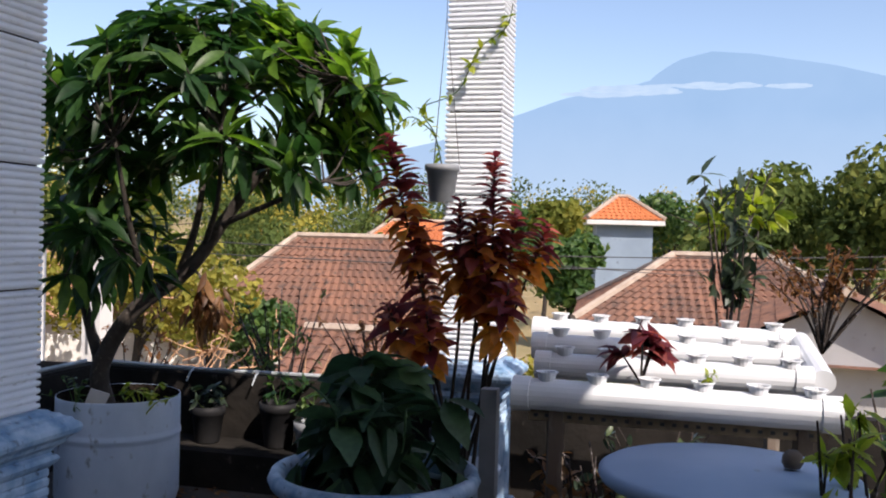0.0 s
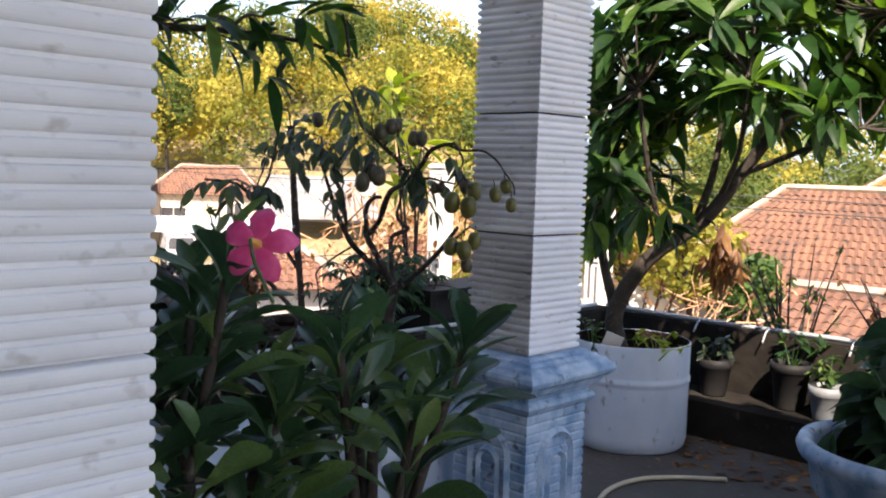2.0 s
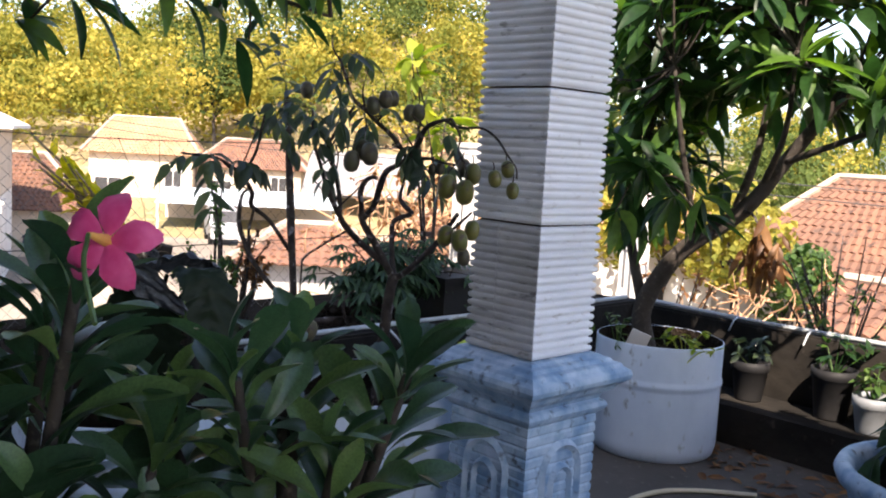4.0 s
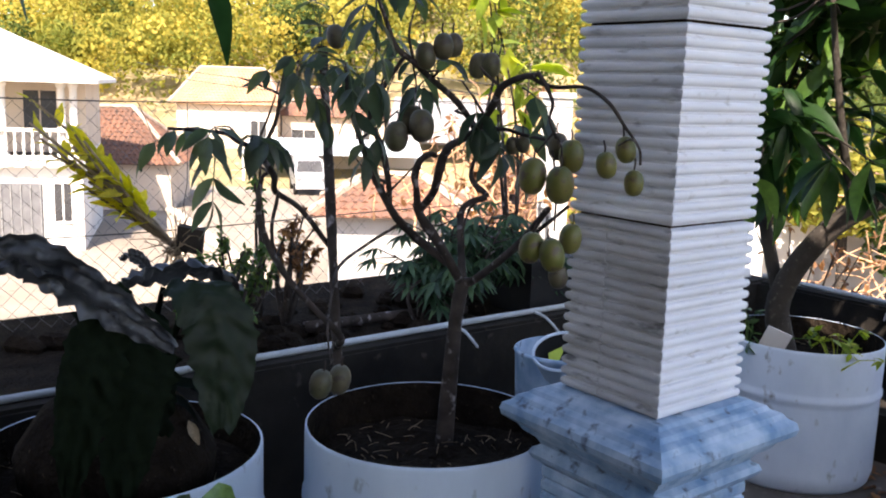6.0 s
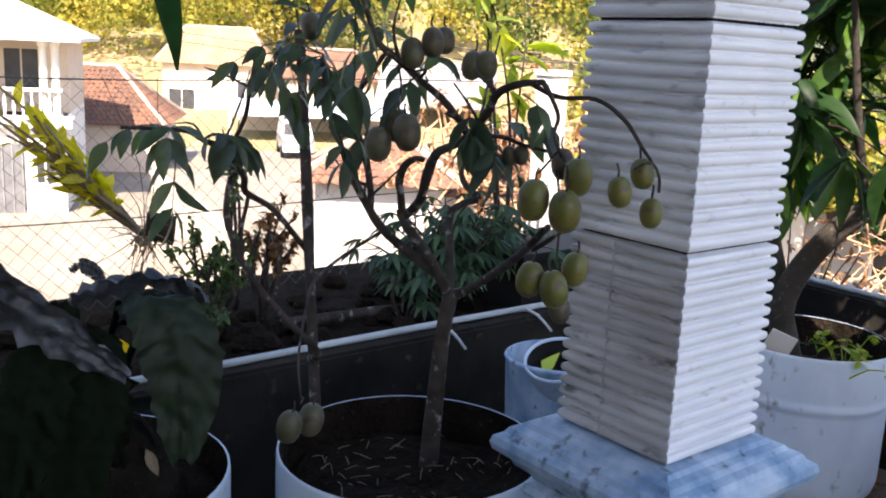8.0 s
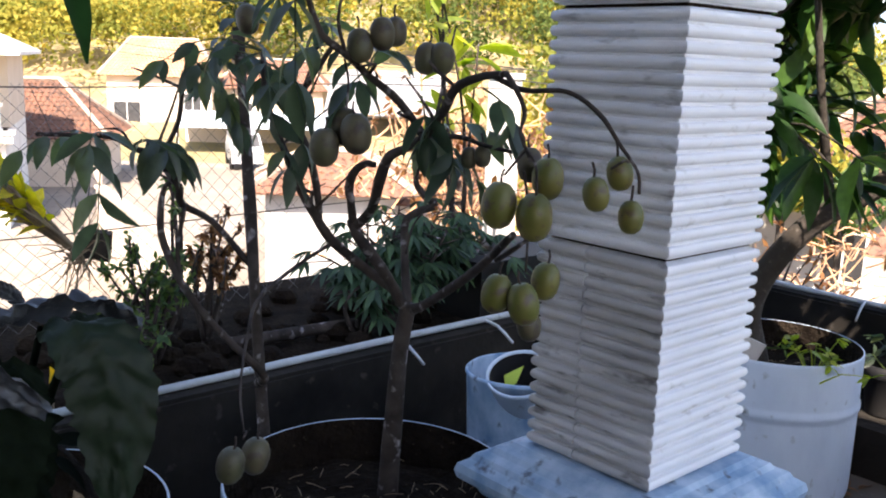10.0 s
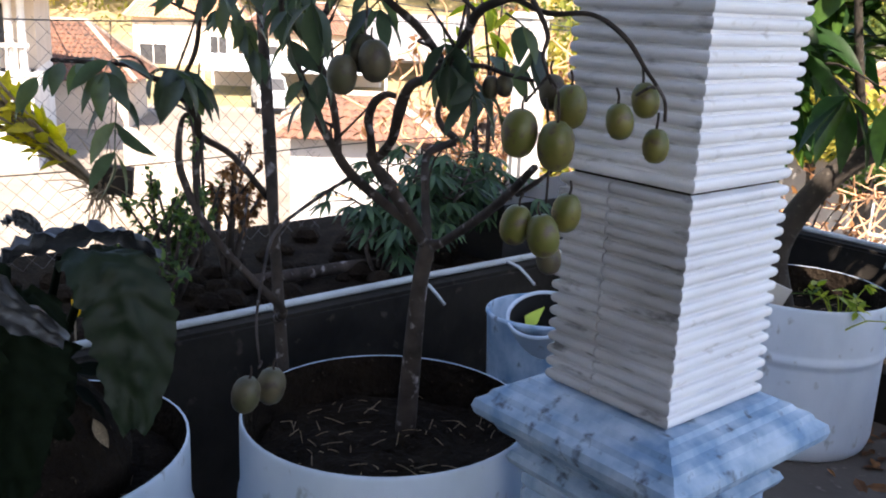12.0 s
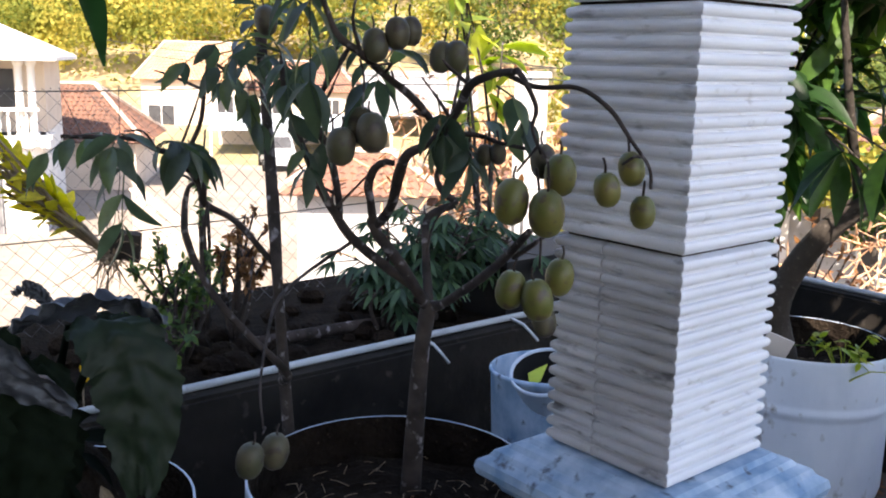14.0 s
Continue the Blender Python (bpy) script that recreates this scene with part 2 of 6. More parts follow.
M = {
    "tile": surface("ribbed white tile", (0.80, 0.82, 0.85), (0.72, 0.74, 0.77), (0.55, 0.55, 0.55), 5, 26, 0.45, 0.2, 0.002, 0.61, stretch=(1, 1, 1.6), vary=0.04, apart=True),
    # greyed, stained: mould marks plus a pillar side's shade put into the tile colour
    "greyed": surface("shade-greyed white tile with grime", (0.80, 0.81, 0.83), (0.60, 0.605, 0.615), (0.36, 0.36, 0.365), 8, 30, 0.6, 0.3, 0.002, 0.60, stretch=(0.5, 0.5, 1.6), vary=0.05, apart=True),
    "stained": surface("mould-stained, shade-darkened white tile", (0.58, 0.58, 0.59), (0.38, 0.375, 0.37), (0.16, 0.155, 0.15), 8, 30, 0.75, 0.4, 0.002, 0.58, stretch=(0.5, 0.5, 1.6), vary=0.06, apart=True),
    "pedestal": surface("blue-grey painted pedestal", (0.42, 0.53, 0.64), (0.15, 0.27, 0.42), (0.07, 0.085, 0.11), 15, 34, 0.5, 0.6, 0.004, 0.60, stretch=(1, 1, 0.7)),
    "drum": surface("white painted drum", (0.58, 0.66, 0.74), (0.43, 0.52, 0.62), (0.17, 0.17, 0.17), 4, 22, 0.45, 0.3, 0.004, 0.63, stretch=(1, 1, 0.6)),
    "soil": surface("dark potting soil", (0.012, 0.009, 0.007), (0.024, 0.018, 0.013), (0.07, 0.055, 0.04), 12, 60, 1.0, 1.0, 0.02, 0.65, spec=0.05),
    "floor": surface("stained terrace concrete", (0.095, 0.086, 0.077), (0.048, 0.043, 0.038), (0.15, 0.135, 0.12), 1.3, 30, 0.9, 0.5, 0.006, 0.62),
    "parapet": surface("mould-dark plaster", (0.028, 0.024, 0.020), (0.010, 0.009, 0.008), (0.062, 0.054, 0.045), 3.0, 16, 0.95, 0.8, 0.010, 0.64, spec=0.15),
    "pvc": surface("white plastic pipe", (0.74, 0.75, 0.75), (0.66, 0.67, 0.68), (0.42, 0.40, 0.36), 4, 30, 0.35, 0.08, 0.001, 0.7),
    "oldpvc": surface("grimy white plastic pipe", (0.44, 0.47, 0.48), (0.34, 0.36, 0.37), (0.15, 0.14, 0.12), 9, 30, 0.5, 0.1, 0.001, 0.62),
    "greypvc": surface("grey plastic", (0.22, 0.23, 0.24), (0.17, 0.18, 0.19), (0.30, 0.30, 0.29), 8, 40, 0.5, 0.1, 0.001, 0.66),
    "black": surface("black plastic", (0.014, 0.014, 0.015), (0.022, 0.021, 0.021), (0.05, 0.046, 0.042), 7, 40, 0.6, 0.2, 0.002, 0.66, spec=0.2),
    "bark": surface("grey-brown bark with pale lichen", (0.070, 0.057, 0.051), (0.028, 0.023, 0.020), (0.27, 0.25, 0.26), 16, 34, 0.95, 0.8, 0.006, 0.585, spec=0.15),
    "barkdark": surface("dark bark", (0.05, 0.040, 0.032), (0.03, 0.024, 0.019), (0.10, 0.085, 0.07), 14, 60, 0.9, 0.8, 0.006, 0.6),
    "straw": surface("dry straw", (0.30, 0.23, 0.15), (0.16, 0.12, 0.08), None, 20, 50, 0.9, 0.2),
    "mango": foliage("mango leaf", (0.014, 0.040, 0.012), (0.028, 0.075, 0.018), (0.09, 0.17, 0.028), 0.42, 0.42),
    # lighter copy of the mango leaf with sunlight put into its colour
    "mangolit": foliage("young mango leaf in a sunlit tint", (0.06, 0.13, 0.02), (0.12, 0.22, 0.03), (0.22, 0.33, 0.05), 0.45, 0.42),
    "drymango": foliage("dry brown leaf", (0.10, 0.046, 0.02), (0.17, 0.08, 0.03), (0.26, 0.13, 0.05), 0.35),
    "plum": foliage("plum leaflet", (0.028, 0.044, 0.028), (0.048, 0.072, 0.040), (0.09, 0.125, 0.045), 0.42, 0.36, 0.55),
    "red": foliage("maroon leaf", (0.085, 0.018, 0.026), (0.17, 0.035, 0.040), (0.34, 0.09, 0.06), 0.42),
    # copy of the maroon leaf, orange sunlight painted into it
    "redlit": foliage("maroon leaf in a rust-orange sunlit tint", (0.20, 0.05, 0.025), (0.42, 0.15, 0.04), (0.62, 0.30, 0.07), 0.45),
    "spinach": foliage("broad green leaf", (0.020, 0.046, 0.024), (0.034, 0.072, 0.034), (0.065, 0.12, 0.05), 0.3),
    "adenium": foliage("succulent leaf", (0.022, 0.052, 0.026), (0.042, 0.092, 0.040), (0.12, 0.20, 0.06), 0.3, 0.3, 0.5),
    # leaf colour taken near black: the plant's shade is put into it
    "shadeleaf": foliage("near-black frond in a shade tone", (0.003, 0.005, 0.003), (0.006, 0.009, 0.005), (0.010, 0.015, 0.008), 0.08, 0.8, 0.03),
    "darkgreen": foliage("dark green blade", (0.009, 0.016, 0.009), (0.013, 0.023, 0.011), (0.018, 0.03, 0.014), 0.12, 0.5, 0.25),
    "shrub": foliage("shrub leaf", (0.03, 0.07, 0.018), (0.055, 0.11, 0.025), (0.12, 0.18, 0.04), 0.35),
    "lime": foliage("sunlit light leaf", (0.13, 0.19, 0.025), (0.24, 0.30, 0.035), (0.40, 0.42, 0.07), 0.45),
    "woods": foliage("woodland leaf", (0.09, 0.12, 0.025), (0.29, 0.255, 0.05), (0.54, 0.42, 0.10), 0.35, 0.8, 0.1, 0.22),
    "woodsgreen": foliage("deep green woodland leaf", (0.035, 0.055, 0.016), (0.08, 0.11, 0.028), (0.19, 0.20, 0.05), 0.25, 0.8, 0.1, 0.25),
    "orchid": foliage("yellow-green orchid leaf", (0.30, 0.29, 0.03), (0.52, 0.46, 0.04), (0.62, 0.55, 0.08), 0.4),
    "orangeleaf": foliage("ageing orange leaf", (0.55, 0.30, 0.03), (0.65, 0.38, 0.04), (0.70, 0.45, 0.06), 0.5),
    "petal": surface("pink petal", (0.62, 0.04, 0.18), (0.76, 0.13, 0.30), (0.86, 0.42, 0.56), 30, 60, 0.5, 0.1, 0.001, 0.6),
    "throat": surface("yellow flower throat", (0.80, 0.45, 0.10), (0.75, 0.35, 0.10), None, 60, 90, 0.6, 0.1),
    "fruit": surface("green plum skin", (0.085, 0.098, 0.020), (0.14, 0.125, 0.034), (0.075, 0.055, 0.035), 22, 55, 0.42, 0.15, 0.001, 0.54),
    # russet skin with the dimness of a backlit plum put into the colour
    "fruitbacklit": surface("russet plum skin darkened as backlit", (0.080, 0.066, 0.040), (0.060, 0.062, 0.030), (0.045, 0.032, 0.024), 20, 50, 0.5, 0.15, 0.001, 0.52),
    "drift": surface("grey weathered leaf", (0.075, 0.080, 0.088), (0.022, 0.023, 0.026), (0.14, 0.15, 0.16), 12, 22, 0.42, 0.35, 0.006, 0.60),
    "rooftile": surface("weathered clay roof tile", (0.22, 0.105, 0.065), (0.14, 0.075, 0.052), (0.08, 0.052, 0.04), 0.9, 5, 0.9, 0.4, 0.01, 0.55, vary=0.28),
    "roofpale": surface("sun-bleached clay tile", (0.42, 0.24, 0.14), (0.33, 0.18, 0.10), (0.20, 0.11, 0.07), 0.7, 5, 0.9, 0.4, 0.01, 0.62, vary=0.2),
    "rooforange": surface("orange clay tile", (0.55, 0.18, 0.06), (0.46, 0.14, 0.05), (0.30, 0.09, 0.04), 0.7, 5, 0.85, 0.3, 0.01, 0.64, vary=0.15),
    "ridge": surface("mortar ridge", (0.45, 0.36, 0.28), (0.34, 0.26, 0.20), (0.2, 0.15, 0.12), 3, 14, 0.9, 0.4, 0.01, 0.62),
    "white": surface("white wall paint", (0.72, 0.70, 0.66), (0.62, 0.59, 0.55), (0.40, 0.37, 0.33), 0.9, 8, 0.85, 0.2, 0.004, 0.68),
    "plaster": surface("grey cement plaster", (0.42, 0.41, 0.40), (0.33, 0.32, 0.31), (0.22, 0.21, 0.20), 0.8, 7, 0.9, 0.3, 0.005, 0.64),
    "bluewall": surface("blue-grey rendered wall", (0.27, 0.34, 0.42), (0.23, 0.29, 0.36), (0.16, 0.19, 0.23), 0.8, 6, 0.9, 0.2, 0.004, 0.66),
    "cream": surface("cream wall paint", (0.62, 0.52, 0.42), (0.55, 0.45, 0.35), (0.36, 0.29, 0.22), 0.8, 6, 0.9, 0.2, 0.004, 0.66),
    "zinc": surface("pale metal roof sheet", (0.55, 0.60, 0.62), (0.45, 0.50, 0.52), (0.30, 0.32, 0.33), 1.2, 10, 0.6, 0.2, 0.004, 0.66),
    "oldzinc": surface("weathered grey metal sheet", (0.30, 0.29, 0.285), (0.21, 0.20, 0.195), (0.14, 0.12, 0.11), 0.8, 6, 0.7, 0.3, 0.006, 0.58),
    "darkwin": surface("dark opening", (0.03, 0.03, 0.032), (0.05, 0.05, 0.052), None, 2, 10, 0.4, 0.0),
    "gate": surface("grey metal gate", (0.14, 0.14, 0.145), (0.10, 0.10, 0.105), (0.2, 0.2, 0.2), 3, 20, 0.6, 0.1),
    "paving": surface("pale dusty concrete paving", (0.29, 0.245, 0.195), (0.22, 0.18, 0.14), (0.15, 0.12, 0.088), 0.35, 3.5, 0.95, 0.3, 0.01, 0.62),
    "ground": surface("dry earth and grass", (0.36, 0.26, 0.14), (0.20, 0.18, 0.08), (0.44, 0.33, 0.20), 0.06, 1.1, 0.95, 0.5, 0.05, 0.58),
    "wire": surface("dark cable", (0.02, 0.02, 0.02), (0.03, 0.03, 0.03), None, 5, 20, 0.6, 0.0),
    "steel": surface("galvanised wire", (0.30, 0.30, 0.30), (0.22, 0.22, 0.22), None, 9, 40, 0.5, 0.0, metal=0.6),
    "hose": surface("yellowed garden hose", (0.52, 0.47, 0.34), (0.45, 0.40, 0.28), None, 9, 40, 0.5, 0.1),
    "tabletop": surface("pale blue-white table top", (0.33, 0.43, 0.57), (0.28, 0.38, 0.52), (0.24, 0.28, 0.33), 3, 18, 0.6, 0.15, 0.002, 0.68),
    "stone": surface("brown stone", (0.16, 0.12, 0.09), (0.11, 0.085, 0.065), (0.22, 0.18, 0.14), 10, 40, 0.9, 0.5),
    "teal": surface("teal plastic", (0.03, 0.24, 0.26), (0.03, 0.20, 0.22), None, 6, 30, 0.5, 0.1),
    "limeplastic": surface("lime green plastic", (0.50, 0.62, 0.08), (0.44, 0.55, 0.07), None, 6, 30, 0.5, 0.1),
    "wood": surface("weathered timber", (0.17, 0.13, 0.10), (0.11, 0.085, 0.065), (0.24, 0.20, 0.16), 5, 24, 0.9, 0.5, 0.005, 0.6, stretch=(1, 1, 0.2)),
    "drytwig": surface("sun-dried twig", (0.58, 0.34, 0.19), (0.44, 0.25, 0.14), (0.66, 0.48, 0.32), 8, 30, 0.9, 0.2),
    "carpaint": surface("dusty white car paint", (0.42, 0.43, 0.44), (0.34, 0.35, 0.36), (0.22, 0.22, 0.22), 2, 12, 0.35, 0.0, spots=0.6),
    # self-lit backdrops: their light and the air's haze are put into the colour
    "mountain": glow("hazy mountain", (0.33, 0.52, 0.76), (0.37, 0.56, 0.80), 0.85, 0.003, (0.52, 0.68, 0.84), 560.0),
    "cloud": glow("thin cloud", (0.48, 0.66, 0.86), (0.58, 0.74, 0.90), 0.85, 0.02),
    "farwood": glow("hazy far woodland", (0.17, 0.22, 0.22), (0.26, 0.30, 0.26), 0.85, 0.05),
}

# ---- mesh helpers ----


class Soup:
    """Collects vertices and faces of one mesh."""

    def __init__(self):
        self.v, self.f, self.n = [], [], 0

    def add(self, verts, faces):
        self.v.append(np.asarray(verts, dtype=float).reshape(-1, 3))
        n = self.n
        self.f.extend([tuple(i + n for i in f) for f in faces])
        self.n += len(self.v[-1])
        return self

    def box(self, x0, y0, z0, x1, y1, z1, m=None):
        v = [Vector((x, y, z)) for x in (x0, x1) for y in (y0, y1) for z in (z0, z1)]
        if m is not None:
            v = [m @ p for p in v]
        return self.add([tuple(p) for p in v], [(0, 1, 3, 2), (4, 6, 7, 5), (0, 4, 5, 1), (2, 3, 7, 6), (0, 2, 6, 4), (1, 5, 7, 3)])

    def tube(self, pts, radii, sides=8, smooth=4, cap=True):
        """A round limb through the points, its radius gliding from one to the next."""
        p = np.asarray(pts, float)
        r = np.interp(np.linspace(0, 1, len(p)), np.linspace(0, 1, len(np.atleast_1d(radii))), np.atleast_1d(radii))
        if smooth > 1 and len(p) > 2:
            q = np.vstack([2 * p[0] - p[1], p, 2 * p[-1] - p[-2]])
            out, ro = [], []
            for i in range(1, len(q) - 2):
                for s in range(smooth):
                    t = s / smooth
                    out.append(0.5 * (2 * q[i] + (q[i + 1] - q[i - 1]) * t + (2 * q[i - 1] - 5 * q[i] + 4 * q[i + 1] - q[i + 2]) * t * t + (3 * q[i] - q[i - 1] - 3 * q[i + 1] + q[i + 2]) * t ** 3))
                    ro.append(r[i - 1] * (1 - t) + r[i] * t)
            p, r = np.array(out + [p[-1]]), np.array(ro + [r[-1]])
        d = np.gradient(p, axis=0)
        d /= np.linalg.norm(d, axis=1)[:, None] + 1e-9
        ref = np.array([0.31, 0.77, 0.56])
        verts = []
        for k in range(len(p)):
            a = np.cross(d[k], ref)
            a /= np.linalg.norm(a) + 1e-9
            b = np.cross(d[k], a)
            ang = np.arange(sides) * 2 * math.pi / sides
            verts.append(p[k] + r[k] * (np.cos(ang)[:, None] * a + np.sin(ang)[:, None] * b))
        faces = [(k * sides + i, k * sides + (i + 1) % sides, (k + 1) * sides + (i + 1) % sides, (k + 1) * sides + i) for k in range(len(p) - 1) for i in range(sides)]
        if cap:
            faces += [tuple(range(sides))[::-1], tuple((len(p) - 1) * sides + i for i in range(sides))]
        return self.add(np.vstack(verts), faces)

    def turned(self, profile, centre=(0, 0, 0), sides=32, wobble=0.0, rng=None):
        """A turned body from (radius, height) pairs."""
        ang = np.arange(sides) * 2 * math.pi / sides
        w = 1 + wobble * (np.sin(ang * 2 + 0.6) + 0.6 * np.sin(ang * 3 + 2.1))
        verts = [(centre[0] + r * c * k, centre[1] + r * s * k, centre[2] + z) for r, z in profile for c, s, k in zip(np.cos(ang), np.sin(ang), w)]
        n = len(profile)
        faces = [(k * sides + i, k * sides + (i + 1) % sides, (k + 1) * sides + (i + 1) % sides, (k + 1) * sides + i) for k in range(n - 1) for i in range(sides)]
        zs = [z for _, z in profile]
        if zs[0] == min(zs):
            faces.append(tuple(range(sides))[::-1])
        if zs[-1] == max(zs) or profile[-1][0] < 0.02:
            faces.append(tuple((n - 1) * sides + i for i in range(sides)))
        return self.add(verts, faces)

    def mesh(self, name, smooth=False):
        me = bpy.data.meshes.new(name)
        me.from_pydata(np.vstack(self.v).tolist(), [], self.f)
        if smooth:
            me.polygons.foreach_set("use_smooth", [True] * len(me.polygons))
        me.update()
        return me


def part(name, soup, material, parent=None, label="", smooth=False, m=None):
    """One mesh object, under its thing if one is given."""
    me = soup if isinstance(soup, bpy.types.Mesh) else soup.mesh(name, smooth)
    if not me.materials:
        me.materials.append(M[material])
    ob = new(name, me)
    if parent:
        ob.parent = parent
    if m is not None:
        ob.matrix_basis = m
    return tagged(ob, label) if label else ob


def thing(name, label, category, m=None, group="", kind=""):
    ob = new(name)
    if m is not None:
        ob.matrix_basis = m
    ob.empty_display_size = 0.05
    return tagged(ob, label, category, group, kind)


def leaf(n=4, width=0.3, fold=0.15, curl=0.25, wave=0.0, tip=0.55):
    """A leaf 1 long along +y, folded at its midrib and bent down at its tip."""
    v = []
    for i in range(n + 1):
        t = i / n
        w = width * 0.5 * (math.sin(math.pi * min(1, t ** (0.9 if tip < 0.6 else 1.3)) * 0.94 + 0.1)) if 0 < i < n else 0.012
        z = -curl * t * t
        lift = fold * w * 2 + wave * math.sin(i * 2.1)
        v += [(-w, t, z + lift), (0, t, z), (w, t, z + lift * (0.8 if i % 2 else 1.1))]
    f = [q for i in range(n) for q in ((3 * i, 3 * i + 1, 3 * i + 4, 3 * i + 3), (3 * i + 1, 3 * i + 2, 3 * i + 5, 3 * i + 4))]
    return np.array(v), f


def card(w=0.6):
    """A small far leaf or clump, a bent rhomb."""
    return np.array([(0, 0, 0), (-w / 2, 0.5, 0.12), (0, 1, -0.05), (w / 2, 0.5, 0.12)]), [(0, 3, 2, 1)]


def set_leaf(soup, shape, base, way, size, rng, up=(0, 0, 1), twist=0.4):
    y = np.asarray(way, float)
    y = y / (np.linalg.norm(y) + 1e-9)
    u = np.asarray(up, float) + rng.normal(0, twist, 3)
    x = np.cross(y, u)
    x /= np.linalg.norm(x) + 1e-9
    z = np.cross(x, y)
    v, f = shape
    soup.add(np.asarray(base) + size * (v[:, :1] * x + v[:, 1:2] * y + v[:, 2:] * z), f)


def rosette(soup, shape, centre, way, count, size, rng, spread=0.9, droop=0.35):
    """Leaves round the end of a twig."""
    w = np.array(way, float)
    w /= np.linalg.norm(w) + 1e-9
    for i in range(count):
        d = rng.normal(0, 1, 3)
        d -= d.dot(w) * w
        d /= np.linalg.norm(d) + 1e-9
        a = w * rng.uniform(0.05, 0.9) + d * spread
        a[2] -= droop * rng.uniform(0.3, 1.6)
        set_leaf(soup, shape, np.asarray(centre) - w * rng.uniform(0, 0.35) * size, a, size * rng.uniform(0.65, 1.15), rng)


def sprig(soup, twigs, base, way, length, shape, size, rng, pairs=5, droop=0.5, radius=0.003):
    """A compound leaf: a bending stalk with paired leaflets."""
    w = np.array(way, float)
    w /= np.linalg.norm(w) + 1e-9
    pts, p = [np.asarray(base, float)], np.asarray(base, float)
    for i in range(pairs):
        w = w + np.array([0, 0, -droop / pairs])
        w /= np.linalg.norm(w)
        p = p + w * length / pairs
        pts.append(p)
        side = np.cross(w, (0, 0, 1))
        side /= np.linalg.norm(side) + 1e-9
        for s in (-1, 1):
            set_leaf(soup, shape, p, w * 0.55 + side * s * 0.9 + np.array([0, 0, -0.55]) + rng.normal(0, 0.15, 3), size * rng.uniform(0.75, 1.1), rng)
    set_leaf(soup, shape, p, w + np.array([0, 0, -0.4]), size, rng)
    twigs.tube(pts, (radius, radius * 0.5), 5, 2, False)


# ---- axes of the terrace: a to the right, b ahead, turned against the world ----
TURN_T = -15.7
TM = pose(0, 0, 0, 0, 0, TURN_T)


def T(a, b, z=0.0):
    return tuple(TM @ Vector((a, b, z)))


def spot(a, b, z=0.0, turn=0.0):
    return pose(*T(a, b, z), 0, 0, TURN_T + turn)


def at(x, y, z=0.0, turn=0.0):
    return pose(x, y, z, 0, 0, turn)

# ---- the terrace ----
LEFT_A, FAR_B, GROUND = -3.44, 4.82, -4.2
terrace = Soup().box(LEFT_A - 0.06, -3.2, -0.25, 4.6, FAR_B + 0.06, 0.0)
tagged(part("floor", terrace, "floor", m=TM), "dark stained concrete terrace floor", "floor", kind="structure")
block = Soup().box(LEFT_A, -3.1, GROUND, 4.5, FAR_B, -0.26)
tagged(part("wall_under_terrace", block, "plaster", m=TM), "grey plastered storey under the terrace", "wall", kind="structure")


def parapet(name, x0, y0, x1, y1, high):
    """A rendered parapet with a soft top edge."""
    s = Soup()
    s.box(x0, y0, 0, x1, y1, high - 0.012).box(x0 + 0.01, y0 + 0.01, high - 0.012, x1 - 0.01, y1 - 0.01, high)
    return tagged(part(name, s, "parapet", m=TM), "low mould-darkened plastered parapet wall", "wall", kind="structure")


parapet("wall_west", LEFT_A - 0.06, -3.2, LEFT_A + 0.06, FAR_B + 0.06, 0.54)
parapet("wall_north", LEFT_A + 0.062, FAR_B - 0.06, 4.6, FAR_B + 0.06, 0.54)
parapet("wall_east", 4.48, -3.0, 4.6, FAR_B - 0.062, 0.9)

# unseen dark walls and a canopy slab, added and outlined to shade the terrace
tagged(part("wall_south", Soup().box(-2.7, -3.3, 0, 4.5, -3.1, 3.5), "parapet", m=TM), "unseen dark wall added behind the terrace to keep it shaded", "wall", kind="structure")
tagged(part("wall_house", Soup().box(-2.75, -3.1, 0, -2.6, 0.9, 3.5), "parapet", m=TM), "unseen dark side wall added to block western sky light", "wall", kind="structure")
tagged(part("ceiling", Soup().box(-2.75, -3.4, 3.5, 1.62, 2.20, 3.64).box(1.62, -3.4, 3.5, 3.03, 1.38, 3.64), "wood", m=TM), "unseen weathered timber slab added to shade the terrace", "ceiling", kind="structure")


def rail_pipe(name, pts, spouts):
    t = thing(name, "thin white plastic pipe with spouts along the parapet top", "pipe")
    part("pipe", Soup().tube(pts, 0.0115, 8, 3), "oldpvc", t, smooth=True)
    for p, d in spouts:
        p, d = np.array(p), np.array(d)
        part("spout", Soup().tube([p, p + d * 0.5, p + d + np.array([0, 0, -0.035])], (0.006, 0.005), 6, 2), "oldpvc", t, smooth=True)
    return t


rz = 0.54 + 0.014
rail_pipe("water_pipe", [T(LEFT_A, b, rz + 0.004 * math.sin(b * 3)) for b in (-1.5, 0.5, 1.8, 3.0, 4.0, 4.78)],
          [(T(LEFT_A, b, rz), T(0.13, 0.02, -0.02)) for b in (2.95, 3.35, 3.72)])
rail_pipe("water_pipe", [T(a, FAR_B, rz + 0.006 * math.sin(a * 5)) for a in (LEFT_A + 0.05, -2.7, -2.0, -1.3, -0.6)],
          [(T(a, FAR_B, rz), T(0.02, -0.12, -0.02)) for a in (-2.75, -2.35, -1.9)])


